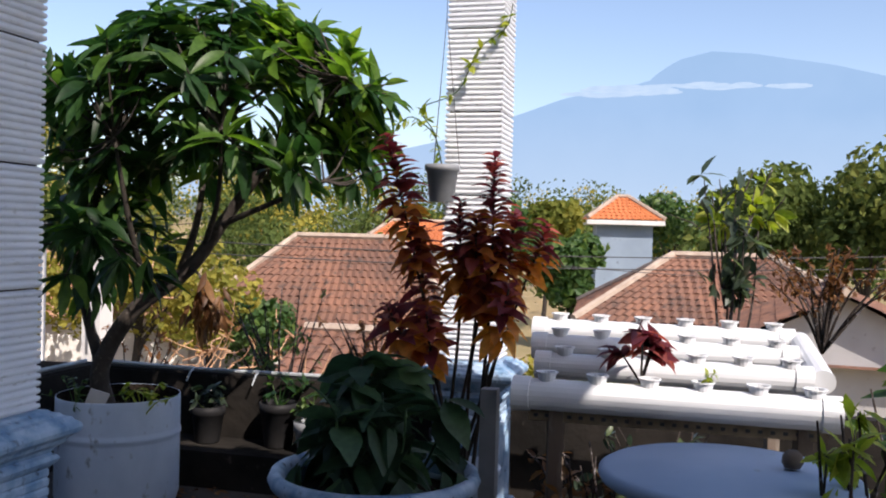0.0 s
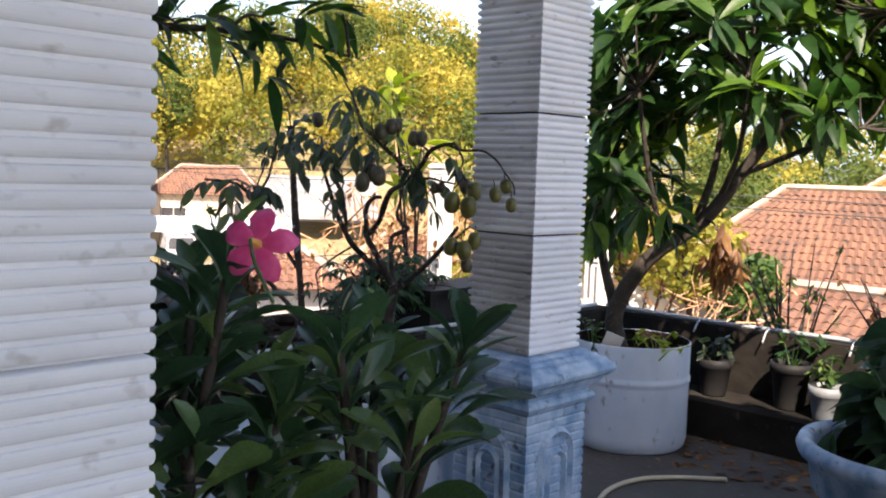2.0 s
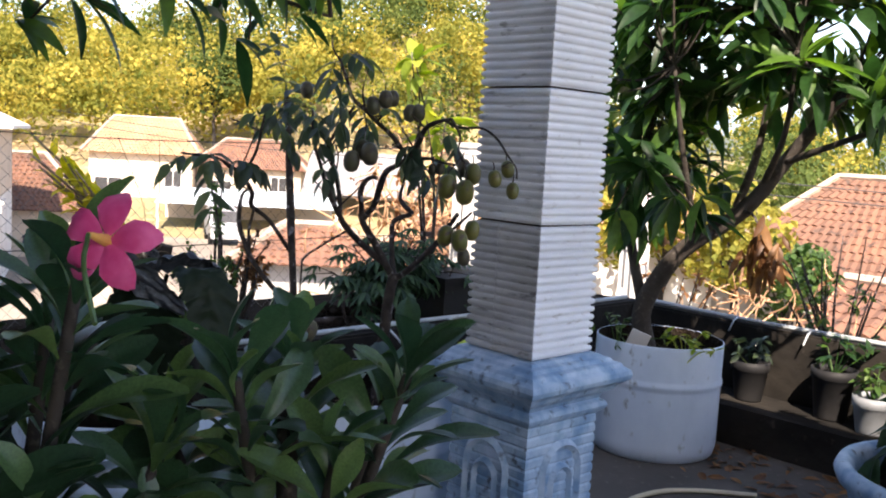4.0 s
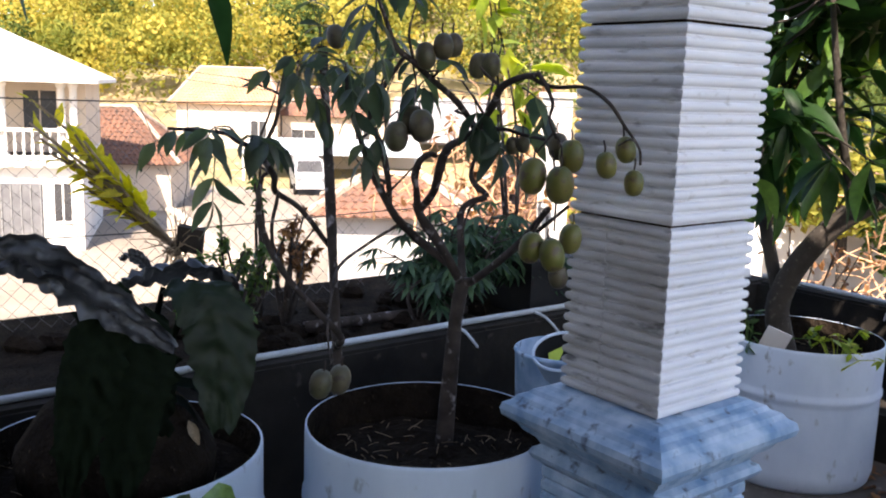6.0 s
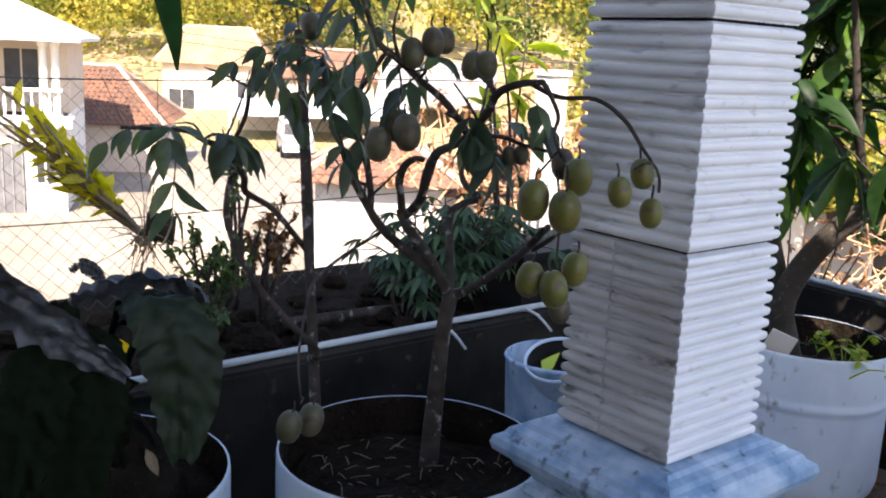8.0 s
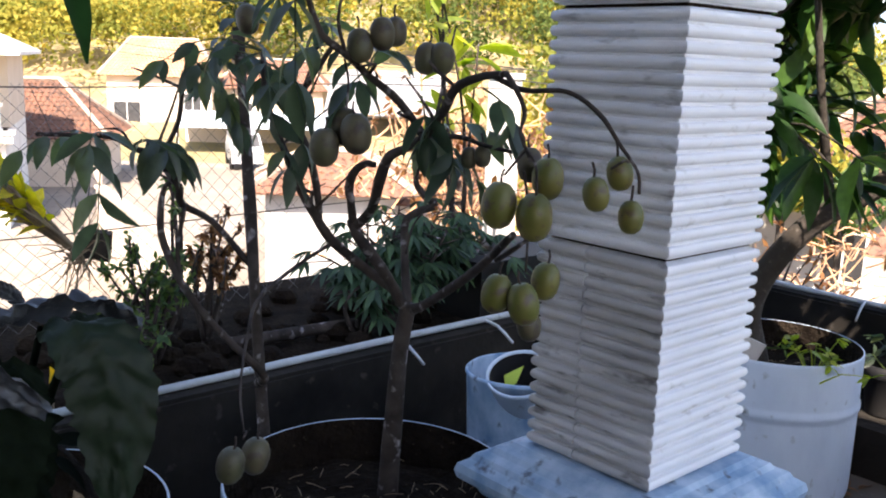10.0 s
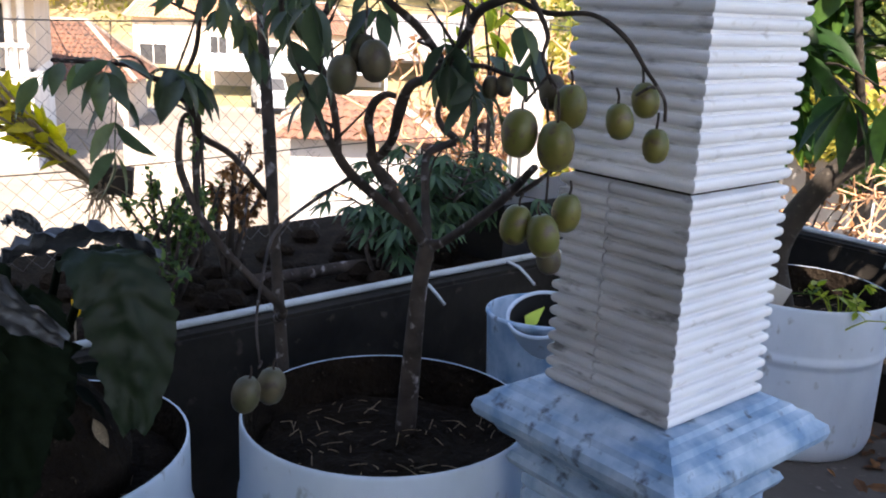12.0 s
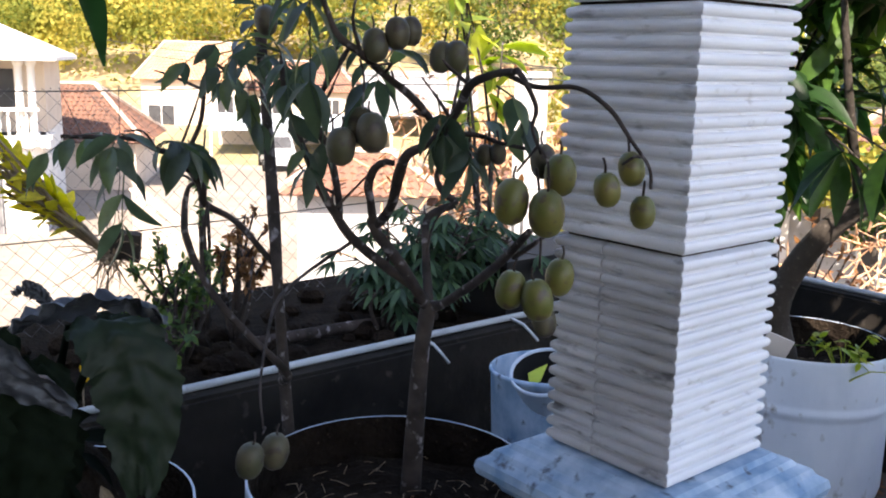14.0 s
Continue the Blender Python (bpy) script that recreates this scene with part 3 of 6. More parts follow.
def ribbed_tile(left, right, core, ribs, pitch, depth, base):
    """One facing tile: a plate with rounded horizontal ribs. x along its width, y out of the wall.
    left and right: None for a mitred corner, or the x of a straight cut."""
    prof = [(0.0, 0.0)]
    for k in range(ribs):
        for y, z in ((-0.30, 0.0), (-0.30, 0.10), (0.30, 0.13), (0.66, 0.22), (0.90, 0.35), (1.0, 0.52), (0.90, 0.68), (0.62, 0.81), (-0.30, 0.88)):
            prof.append((base + depth * y, (k + z) * pitch))
    prof.append((0.0, ribs * pitch))
    n = len(prof)
    v = [(-(core + y) if left is None else left, y, z) for y, z in prof] + [(core + y if right is None else right, y, z) for y, z in prof]
    f = [(i, i + 1, n + i + 1, n + i) for i in range(n - 1)] + [(0, n, 2 * n - 1, n - 1), tuple(range(n - 1, -1, -1)), tuple(range(n, 2 * n))]
    return Soup().add(v, f).mesh("tile")


PITCH, RIBS = 0.02368, 16
COURSE = PITCH * RIBS + 0.0050
TILES = {}
for key, cut, mat_ in (("plain", (None, None), "tile"), ("shaded", (None, None), "greyed"), ("cut_a", (None, 0.0265), "stained"), ("cut_b", (0.029, None), "stained"), ("shallow", (None, None), "tile")):
    TILES[key] = ribbed_tile(*cut, 0.118, RIBS, PITCH, *((0.0036, 0.0130) if key == "shallow" else (0.0070, 0.0096)))
    TILES[key].materials.append(M[mat_])


def arch_panel(w, h, t, depth):
    """A raised frame with an arched top. x across, y out, z up from its foot."""
    def outline(r, top):
        return [(-r, 0.0)] + [(r * math.cos(a), top + r * math.sin(a)) for a in np.linspace(math.pi, 0, 13)] + [(r, 0.0)]
    s = Soup()
    o, i = outline(w / 2, h - w / 2), outline(w / 2 - t, h - w / 2)
    mid = outline(w / 2 - t / 2, h - w / 2)
    n = len(o)
    v = [(x, 0, z) for x, z in o] + [(x, depth, z) for x, z in mid] + [(x, 0, z) for x, z in i]
    f = [(k * n + j, k * n + j + 1, (k + 1) * n + j + 1, (k + 1) * n + j) for k in range(2) for j in range(n - 1)]
    return s.add(v, f)


def square_sweep(profile):
    """A square body from (half width, height) pairs."""
    v = [(sx * r, sy * r, z) for r, z in profile for sx, sy in ((-1, -1), (1, -1), (1, 1), (-1, 1))]
    n = len(profile)
    f = [(k * 4 + i, k * 4 + (i + 1) % 4, (k + 1) * 4 + (i + 1) % 4, (k + 1) * 4 + i) for k in range(n - 1) for i in range(4)]
    return Soup().add(v, f + [(3, 2, 1, 0), tuple(4 * (n - 1) + i for i in range(4))])


def pillar(m, top, label, mould=None, tall=1.0, face="plain"):
    t = thing("pillar", label, "pillar", m, "terrace pillars")
    part("core", Soup().box(-0.118, -0.118, 0.70, 0.118, 0.118, top), "soil", t)
    prof = [(0.185, 0.0), (0.185, 0.07), (0.172, 0.085)]
    z = 0.09
    while z < 0.575:
        prof += [(0.151, z), (0.155, z + 0.006), (0.155, z + 0.024), (0.151, z + 0.030)]
        z += 0.031
    prof += [(0.155, 0.585), (0.172, 0.60), (0.178, 0.612), (0.172, 0.624), (0.158, 0.632), (0.166, 0.646), (0.188, 0.662), (0.196, 0.676), (0.206, 0.682), (0.222, 0.694), (0.226, 0.708), (0.222, 0.722), (0.206, 0.732), (0.200, 0.742), (0.182, 0.748), (0.175, 0.757), (0.158, 0.761), (0.150, 0.768), (0.120, 0.770)]
    ped = part("pedestal", square_sweep(prof), "pedestal", t, "weathered blue-grey moulded pedestal")
    for k in range(4):
        r = pose(0, 0, 0, 0, 0, 90 * k)
        for w, h, tk in ((0.19, 0.40, 0.030), (0.105, 0.33, 0.022)):
            part("arch_moulding", arch_panel(w, h, tk, 0.016), "pedestal", ped, m=r @ pose(0, -0.153, 0.13, 0, 0, 0) @ Matrix.Diagonal((1, -1, 1, 1)))
    z = 0.771
    while z < top - COURSE * 0.5:
        for k in range(4):
            # the mould face is also the shaded one and takes the darker tile copies
            kinds = (face,) if k != mould else ("cut_a", "cut_b") if z < 0.8 else ("shaded",)
            for kind_ in kinds:
                part("tile", TILES[kind_], "tile", t, m=pose(0, 0, 0, 0, 0, 90 * k) @ pose(0, 0.118, z) @ Matrix.Diagonal((1, 1, tall, 1)))
        z += COURSE
    return t


pillar(spot(-2.133, 2.452), 3.5, "white ribbed-tile pillar on a weathered blue-grey pedestal", 2)
pillar(spot(-1.195, 0.391), 3.5, "white ribbed-tile pillar close to the walkway", None, 1.0115, "shallow")
pillar(spot(-1.02, 4.385), 3.1, "sunlit white ribbed-tile pillar by the parapet")


def drum_pot(m, label, high=0.53, rad=0.29, soil=0.43):
    t = thing("drum_planter", label, "planter", m, "drum planters")
    prof = [(rad * 0.93, 0.0), (rad * 0.965, 0.012), (rad, 0.05), (rad, 0.07), (rad, high - 0.212), (rad, high - 0.20), (rad + 0.006, high - 0.19), (rad + 0.006, high - 0.175), (rad, high - 0.165), (rad, high - 0.153), (rad, high - 0.03), (rad * 1.0, high - 0.01), (rad * 0.998, high - 0.002), (rad * 0.988, high), (rad * 0.982, high - 0.001)]
    part("shell", Soup().turned(prof, sides=48, wobble=0.010), "drum", t, "white painted cut drum", True)
    part("inner_wall", Soup().turned([(rad * 0.981, high - 0.0015), (rad * 0.962, soil - 0.02), (rad * 0.94, soil - 0.05)], sides=48, wobble=0.010), "soil", t, "dark inside of the drum", True)
    s, rng = Soup(), np.random.default_rng(int(high * 1000 + m.translation.x * 91) % 999)
    n, v, f = 20, [], []
    for i in range(n + 1):
        for j in range(28):
            r, a = rad * 0.955 * i / n, j * 2 * math.pi / 28
            v.append((r * math.cos(a), r * math.sin(a), soil + 0.035 * noise.noise(Vector((r * math.cos(a) * 9, r * math.sin(a) * 9, m.translation.x))) + rng.normal(0, 0.003)))
    f = [(i * 28 + j, (i + 1) * 28 + j, (i + 1) * 28 + (j + 1) % 28, i * 28 + (j + 1) % 28) for i in range(n) for j in range(28)]
    part("soil", s.add(v, f), "soil", t, "dark potting soil")
    st = Soup()
    for i in range(75):
        a, r = rng.uniform(0, 6.28), rad * 0.88 * math.sqrt(rng.uniform(0, 1))
        d = rng.normal(0, 1, 3) * (1, 1, 0.25)
        d *= rng.uniform(0.006, 0.026) / np.linalg.norm(d)
        p = np.array((r * math.cos(a), r * math.sin(a), soil + 0.02))
        st.tube([p - d, p + d * 0.2 + (0, 0, 0.002), p + d], 0.0009, 4, 1)
    tagged(part("straw", st, "straw", t, "scattered dry straw"), kind="stuff")
    return t


drum_pot(at(-1.53, 4.67), "white painted half drum holding the mango tree")
drum_pot(at(-1.96, 2.91, 0, 40), "white painted half drum holding the plum tree", high=0.572, rad=0.308, soil=0.465)
drum_pot(at(-2.465, 2.365, 0, 80), "white painted half drum holding the broad-leaved plant", high=0.535, rad=0.335, soil=0.44)

# ---- ground and far setting ----
gr = Soup()
n, span = 70, 900.0
us = np.sign(np.linspace(-1, 1, n)) * np.abs(np.linspace(-1, 1, n)) ** 2.4 * span


SKYLINE = [(-180, 0.08), (-90, 0.10), (-60, 0.115), (-48, 0.125), (-40, 0.165), (-35, 0.185), (-29, 0.17), (-25, 0.13), (-20, 0.075), (-10, 0.06), (0, 0.055), (7, 0.06), (11, 0.04), (17, 0.045), (60, 0.05), (180, 0.05)]


def skyline(az):
    return float(np.interp(az, [p[0] for p in SKYLINE], [p[1] for p in SKYLINE]))


def hill(x, y):
    """Height of the land: flat round the houses, rising to wooded slopes."""
    d = math.hypot(x, y)
    k = min(1.0, max(0.0, (d - 48) / 62))
    k = k * k * (3 - 2 * k)
    return GROUND + k * max(0.5, 1.4 - GROUND + skyline(math.degrees(math.atan2(x, y))) * min(d, 112) - 6.5)


gr.add([(x, y, hill(x, y)) for y in us for x in us], [(j * n + i, j * n + i + 1, (j + 1) * n + i + 1, (j + 1) * n + i) for j in range(n - 1) for i in range(n - 1)])
tagged(part("ground", gr, "ground", smooth=True), "dry earth and grass around the village", "ground", kind="structure")
yard = Soup().box(-58, 4.0, GROUND, -6.0, 36.0, GROUND + 0.05, pose(0, 0, 0, 0, 0, -10))
tagged(part("pavement", yard, "paving"), "pale sunlit concrete yard below the terrace", "pavement", kind="structure")


def far_ridge(name, dist, az0, az1, height, mat, label, z0=0.0, n=90, rough=0.05, curve=None):
    """A distant outline as a thick ridge of land, height given as metres over the eye by bearing."""
    s, v, f = Soup(), [], []
    for i in range(n):
        t = i / (n - 1)
        az = radians(az0 + (az1 - az0) * t)
        h = height(az0 + (az1 - az0) * t) * dist
        h *= 1 + rough * noise.noise(Vector((t * 14, dist * 0.01, 0))) + rough * 0.5 * noise.noise(Vector((t * 40, dist * 0.01, 3)))
        for k, (dd, hh) in enumerate(((0.985, z0 * dist), (1.0, h), (1.05, z0 * dist))):
            v.append((math.sin(az) * dist * dd, math.cos(az) * dist * dd, 1.4 + hh))
    f = [(i * 3 + k, i * 3 + k + 1, (i + 1) * 3 + k + 1, (i + 1) * 3 + k) for i in range(n - 1) for k in range(2)]
    return tagged(part(name, s.add(v, f), mat, smooth=True), label, "backdrop", kind="structure")


OUTLINE = [(-40, 0.02), (-12, 0.05), (0, 0.098), (4.8, 0.129), (8.1, 0.148), (10.1, 0.154), (12.8, 0.166), (13.4, 0.176), (14.5, 0.188), (16.4, 0.195), (18.7, 0.192), (21.2, 0.184), (23.6, 0.176), (26.2, 0.162), (40, 0.10), (75, 0.03)]


def mountain_height(az):
    """Tangent of the outline's angle over the horizon by bearing in degrees."""
    return float(np.interp(az, [p[0] for p in OUTLINE], [p[1] for p in OUTLINE]))


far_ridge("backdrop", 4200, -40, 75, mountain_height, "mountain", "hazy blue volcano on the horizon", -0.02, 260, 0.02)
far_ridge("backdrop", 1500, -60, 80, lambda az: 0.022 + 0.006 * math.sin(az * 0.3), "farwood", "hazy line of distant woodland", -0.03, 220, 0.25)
cl = Soup()
crng = np.random.default_rng(5)
for c0, c1, e in ((10.0, 14, 0.156), (12.5, 21.5, 0.160), (8, 12, 0.152)):
    for k in range(20):
        az = radians(crng.uniform(c0, c1))
        q = 4150.0
        w_ = crng.uniform(0.25, 1.0)
        cl.turned([(2, -5 * w_), (55 * w_, -4 * w_), (80 * w_, 0), (45 * w_, 5 * w_), (3, 7 * w_)], (math.sin(az) * q, math.cos(az) * q, 1.4 + q * (e + crng.normal(0, 0.002))), 10)
tagged(part("backdrop", cl, "cloud", smooth=True), "thin white cloud band before the mountain", "backdrop", kind="structure")


def hip_roof(t, name, w, d, z0, h, ridge, mat, over=0.4, ends=(True, True), tiles=True, label=""):
    """A tiled roof on a rectangle w by d: courses of tiles laid on the slopes. ridge: its length along x."""
    x, y = w / 2 + over, d / 2 + over
    r0, r1 = (-ridge / 2 if ends[0] else -x), (ridge / 2 if ends[1] else x)
    A, B, C, D, E, F_ = (-x, -y, z0), (x, -y, z0), (x, y, z0), (-x, y, z0), (r0, 0, z0 + h), (r1, 0, z0 + h)
    s = Soup().add([A, B, C, D, E, F_], [(0, 1, 5, 4), (2, 3, 4, 5)] + ([(1, 2, 5)] if ends[1] else []) + ([(3, 0, 4)] if ends[0] else []) + [(3, 2, 1, 0)])
    roof = part(name, s, mat, t, label)
    if tiles:
        k = Soup()
        step, row = 0.23, 0.30
        for quad in ((A, B, F_, E), (B, C, F_, F_), (C, D, E, F_), (D, A, E, E)):
            p, q, u, v = [np.array(c) for c in quad]
            if np.allclose(u, v) and ((quad[2] == F_ and not ends[1]) or (quad[2] == E and not ends[0])):
                continue
            rows = max(2, int(np.linalg.norm((u + v) / 2 - (p + q) / 2) / row))
            nrm = np.cross(q - p, v - p)
            nrm = nrm / np.linalg.norm(nrm)
            if nrm[2] < 0:
                nrm = -nrm
            for j in range(rows):
                l0, l1 = p + (v - p) * j / rows, p + (v - p) * (j + 1.12) / rows
                e0, e1 = q + (u - q) * j / rows, q + (u - q) * (j + 1.12) / rows
                m_ = max(1, int(np.linalg.norm(e0 - l0) / step))
                for i in range(m_):
                    jit = random.uniform(-0.012, 0.012)
                    a0, a1 = l0 + (e0 - l0) * i / m_, l0 + (e0 - l0) * (i + 0.94) / m_
                    b0, b1 = l1 + (e1 - l1) * i / m_, l1 + (e1 - l1) * (i + 0.94) / m_
                    up, dn = nrm * (0.075 + jit), nrm * (0.02 + jit)
                    am, bm_ = (a0 + a1) / 2, (b0 + b1) / 2
                    k.add([a0 + dn, am + up, a1 + dn, b0 + dn * 0.2, bm_ + up * 0.5, b1 + dn * 0.2], [(0, 1, 4, 3), (1, 2, 5, 4), (0, 2, 1)])
        tagged(part("roof_tiles", k, mat, roof), kind="stuff")
    edge = [(E, F_)] + ([(A, E), (D, E)] if ends[0] else []) + ([(B, F_), (C, F_)] if ends[1] else [])
    for p, q in edge:
        part("ridge_cap", Soup().tube([np.array(p) + (0, 0, 0.08), np.array(q) + (0, 0, 0.08)], 0.10, 6, 1), "ridge", roof)
    return roof


def window(t, m, w, h, frame_mat="white"):
    o = part("window", Soup().box(-w / 2, -0.03, 0, w / 2, -0.015, h, m), "darkwin", t)
    for b in ((-w / 2 - 0.07, -0.06, -0.07, -w / 2, 0.0, h + 0.07), (w / 2, -0.06, -0.07, w / 2 + 0.07, 0.0, h + 0.07), (-w / 2, -0.06, h, w / 2, 0.0, h + 0.07), (-w / 2, -0.08, -0.07, w / 2, 0.0, 0.0), (-0.025, -0.05, 0, 0.025, -0.0305, h)):
        part("window_frame", Soup().box(*b, m), frame_mat, o)


def house(label, x, y, turn, w, d, eave, rise, ridge, wall, roof, ends=(True, True), tiles=True, wins=()):
    t = thing("house", label, "house", pose(x, y, 0, 0, 0, turn), "village houses")
    s = Soup().box(-w / 2, -d / 2, GROUND, w / 2, d / 2, eave)
    for k, x_ in ((0, -w / 2), (1, w / 2)):
        if not ends[k]:
            a = 0.25 if k == 0 else -0.25
            s.add([(x_, -d / 2, eave), (x_, d / 2, eave), (x_, 0, eave + rise * 0.96), (x_ + a, -d / 2, eave), (x_ + a, d / 2, eave), (x_ + a, 0, eave + rise * 0.96)], [(0, 1, 2), (3, 5, 4), (0, 2, 5, 3), (1, 4, 5, 2)])
    part("wall", s, wall, t)
    hip_roof(t, "roof", w, d, eave, rise, ridge, roof, 0.45, ends, tiles)
    for wx, wz, ww, wh, fc in wins:
        fm = {"f": pose(wx, -d / 2, wz), "l": pose(-w / 2, wx, wz, 0, 0, -90), "r": pose(w / 2, wx, wz, 0, 0, 90)}[fc]
        window(t, fm, ww, wh)
    return t


# houses seen beyond the parapet
def by(az, d):
    return math.sin(radians(az)) * d, math.cos(radians(az)) * d


house("low house with a weathered brown clay tile hip roof", *by(-5.4, 29.0), -6, 8.2, 6.4, -1.75, 2.85, 3.2, "plaster", "rooftile", wins=((-1.5, -3.6, 1.0, 1.2, "f"),))
house("house with a brown tile hip roof", *by(17.2, 27.0), -10, 7.0, 6.0, -0.75, 1.6, 2.6, "plaster", "rooftile")
house("grey gabled wing with a brown tile roof", *by(23.5, 21.5), 70, 5.5, 5.0, -0.9, 1.3, 5.5, "plaster", "rooftile", ends=(False, False))
t_ = house("small blue-grey upper room with an orange hip roof", *by(11.4, 44.0), -6, 2.5, 2.8, 2.15, 1.05, 0.5, "bluewall", "rooforange")
part("cornice", Soup().box(-1.72, -1.85, 1.93, 1.72, 1.85, 2.13), "white", t_, "white flat cornice")
house("orange-roofed house among trees", *by(-1.0, 50.0), 5, 6, 6, 0.6, 1.3, 3, "white", "rooforange")
house("low shed with a small brown tile roof", *by(-2.3, 19.0), -14, 3.0, 2.6, -1.45, 0.7, 3.0, "plaster", "rooftile", ends=(False, False))
house("house with a brown tile hip roof behind the yard", *by(-56.0, 45.0), 44, 7.0, 5.6, -2.2, 2.2, 3.0, "cream", "rooftile", wins=((0, -3.2, 1.2, 1.4, "f"),))
house("house with a sun-bleached pale tile roof", *by(-48.8, 66.0), 42, 6.4, 5.5, -0.2, 2.3, 4.2, "cream", "roofpale", wins=((-2, -3.4, 1.6, 1.6, "f"), (2, -3.4, 1.0, 2.2, "f")))
house("long house with a brown tile roof and white eaves", *by(-42.6, 68.0), 36, 7.0, 6.0, -0.9, 1.9, 4.0, "cream", "rooftile", wins=((-2, -3.4, 1.6, 1.6, "f"), (2, -3.6, 1.0, 2.2, "f")))
house("low outbuilding with a red tile roof", *by(-38.8, 23.5), 38, 2.9, 2.6, -1.55, 0.75, 1.3, "plaster", "rooftile")
house("white house with a brown tile roof", *by(-29.5, 27.0), 20, 5.0, 4.5, -2.2, 1.6, 2.4, "white", "rooftile", wins=((0, -3.6, 1.2, 1.2, "f"),))
house("house with a tiled roof behind the mango tree", *by(-20.0, 30.0), 10, 6.0, 5.5, -1.2, 1.9, 2.6, "white", "roofpale")


def sheet_roof(label, x, y, turn, w, d, z, slope, mat):
    """A corrugated sheet roof on thin posts."""
    t = thing("shed", label, "shed", pose(x, y, 0, 0, 0, turn), "sheds")
    n, s = int(w / 0.12), Soup()
    v = [(-w / 2 + i * w / n, j * d - d / 2, z + slope * j + (0.025 if i % 2 else 0.0) + th) for th in (0.0, 0.02) for j in (0, 1) for i in range(n + 1)]
    k = n + 1
    f = [(i, i + 1, k + i + 1, k + i) for i in range(n)] + [(2 * k + i, 3 * k + i, 3 * k + i + 1, 2 * k + i + 1) for i in range(n)] + [(i, 2 * k + i, 2 * k + i + 1, i + 1) for i in range(n)]
    part("roof_sheet", s.add(v, f), mat, t)
    for px_ in (-w / 2 + 0.15, w / 2 - 0.15):
        for py in (-d / 2 + 0.15, d / 2 - 0.15):
            part("post", Soup().box(px_ - 0.06, py - 0.06, GROUND, px_ + 0.06, py + 0.06, z + slope * (py / d + 0.5)), "white", t)
    part("back_wall", Soup().box(-w / 2 + 0.21, d / 2 - 0.21, GROUND, w / 2 - 0.21, d / 2 - 0.09, z + slope * 0.9), "cream", t)
    return t


sheet_roof("open shed with a pale metal sheet roof", *by(-42.8, 55.0), 42, 10.0, 5.0, -2.55, 0.6, "zinc")
sheet_roof("open shed with a weathered grey corrugated roof", *by(-36.0, 61.0), 34, 7.5, 6.0, -2.0, 2.6, "oldzinc")


def white_house(x, y, turn):
    """A white two-storey house: a gate below, a balcony with columns and a gable above."""
    t = thing("house", "white two-storey house with a columned balcony and grey gate", "house", pose(x, y, 0, 0, 0, turn), "village houses")
    w, d, fl = 7.6, 7.0, -1.15
    part("wall", Soup().box(-w / 2, 0.0, GROUND, w / 2, d, fl), "white", t)
    part("upper_wall", Soup().box(-w / 2, 1.7, fl + 0.002, w / 2, d, 1.25), "cream", t)
    part("balcony_slab", Soup().box(-w / 2 - 0.25, -0.35, fl - 0.32, w / 2 + 0.25, 1.69, fl).box(-w / 2 - 0.32, -0.42, fl - 0.06, w / 2 + 0.32, -0.352, fl + 0.05), "white", t)
    for i in range(16):
        part("dentil", Soup().box(-w / 2 + 0.2 + i * 0.48, -0.41, fl - 0.27, -w / 2 + 0.36 + i * 0.48, -0.352, fl - 0.12), "plaster", t)
    rail = part("balustrade", Soup().box(-w / 2, -0.32, fl + 0.78, w / 2, -0.18, fl + 0.88), "white", t)
    for i in range(30):
        x_ = -w / 2 + 0.12 + i * (w - 0.24) / 29
        part("baluster", Soup().turned([(0.045, 0), (0.03, 0.12), (0.055, 0.35), (0.03, 0.62), (0.045, 0.779)], (x_, -0.25, fl + 0.001), 8), "white", rail)
    for x_ in (-w / 2 + 0.2, -1.2, 1.2, 1.55, w / 2 - 0.55, w / 2 - 0.2):
        part("column", Soup().turned([(0.17, 0), (0.17, 0.1), (0.12, 0.14), (0.11, 2.1), (0.16, 2.2), (0.16, 2.299)], (x_, -0.05, fl + 0.001), 12), "white", t)
    x0, z0, h = w / 2 + 0.6, 1.26, 1.9
    part("roof", Soup().add([(-x0, -0.9, z0), (x0, -0.9, z0), (0, -0.9, z0 + h), (-x0, d + 0.5, z0), (x0, d + 0.5, z0), (0, d + 0.5, z0 + h), (-x0, -0.9, z0 - 0.12), (x0, -0.9, z0 - 0.12), (-x0, d + 0.5, z0 - 0.12), (x0, d + 0.5, z0 - 0.12)], [(0, 1, 2), (3, 5, 4), (0, 2, 5, 3), (1, 4, 5, 2), (6, 8, 9, 7), (0, 6, 7, 1), (0, 3, 8, 6), (1, 7, 9, 4), (3, 4, 9, 8)]), "white", t)
    for x_, ww in ((-2.2, 1.0), (0.0, 1.1), (2.4, 1.0)):
        window(t, pose(x_, 1.7, fl + 0.75), ww, 1.25, "cream")
    gate = part("gate", Soup().box(0.5, -0.06, GROUND + 0.02, 2.6, -0.03, GROUND + 2.2), "gate", t, "grey metal gate")
    for i in range(8):
        part("bar", Soup().box(0.53 + i * 0.286, -0.10, GROUND + 0.05, 0.57 + i * 0.286, -0.062, GROUND + 2.18), "steel", gate)
    window(t, pose(3.2, 0.0, GROUND + 1.0), 0.5, 1.2)
    window(t, pose(-2.8, 0.0, GROUND + 1.0), 1.2, 1.2)
    return t


white_house(*by(-63.2, 33.0), 52)


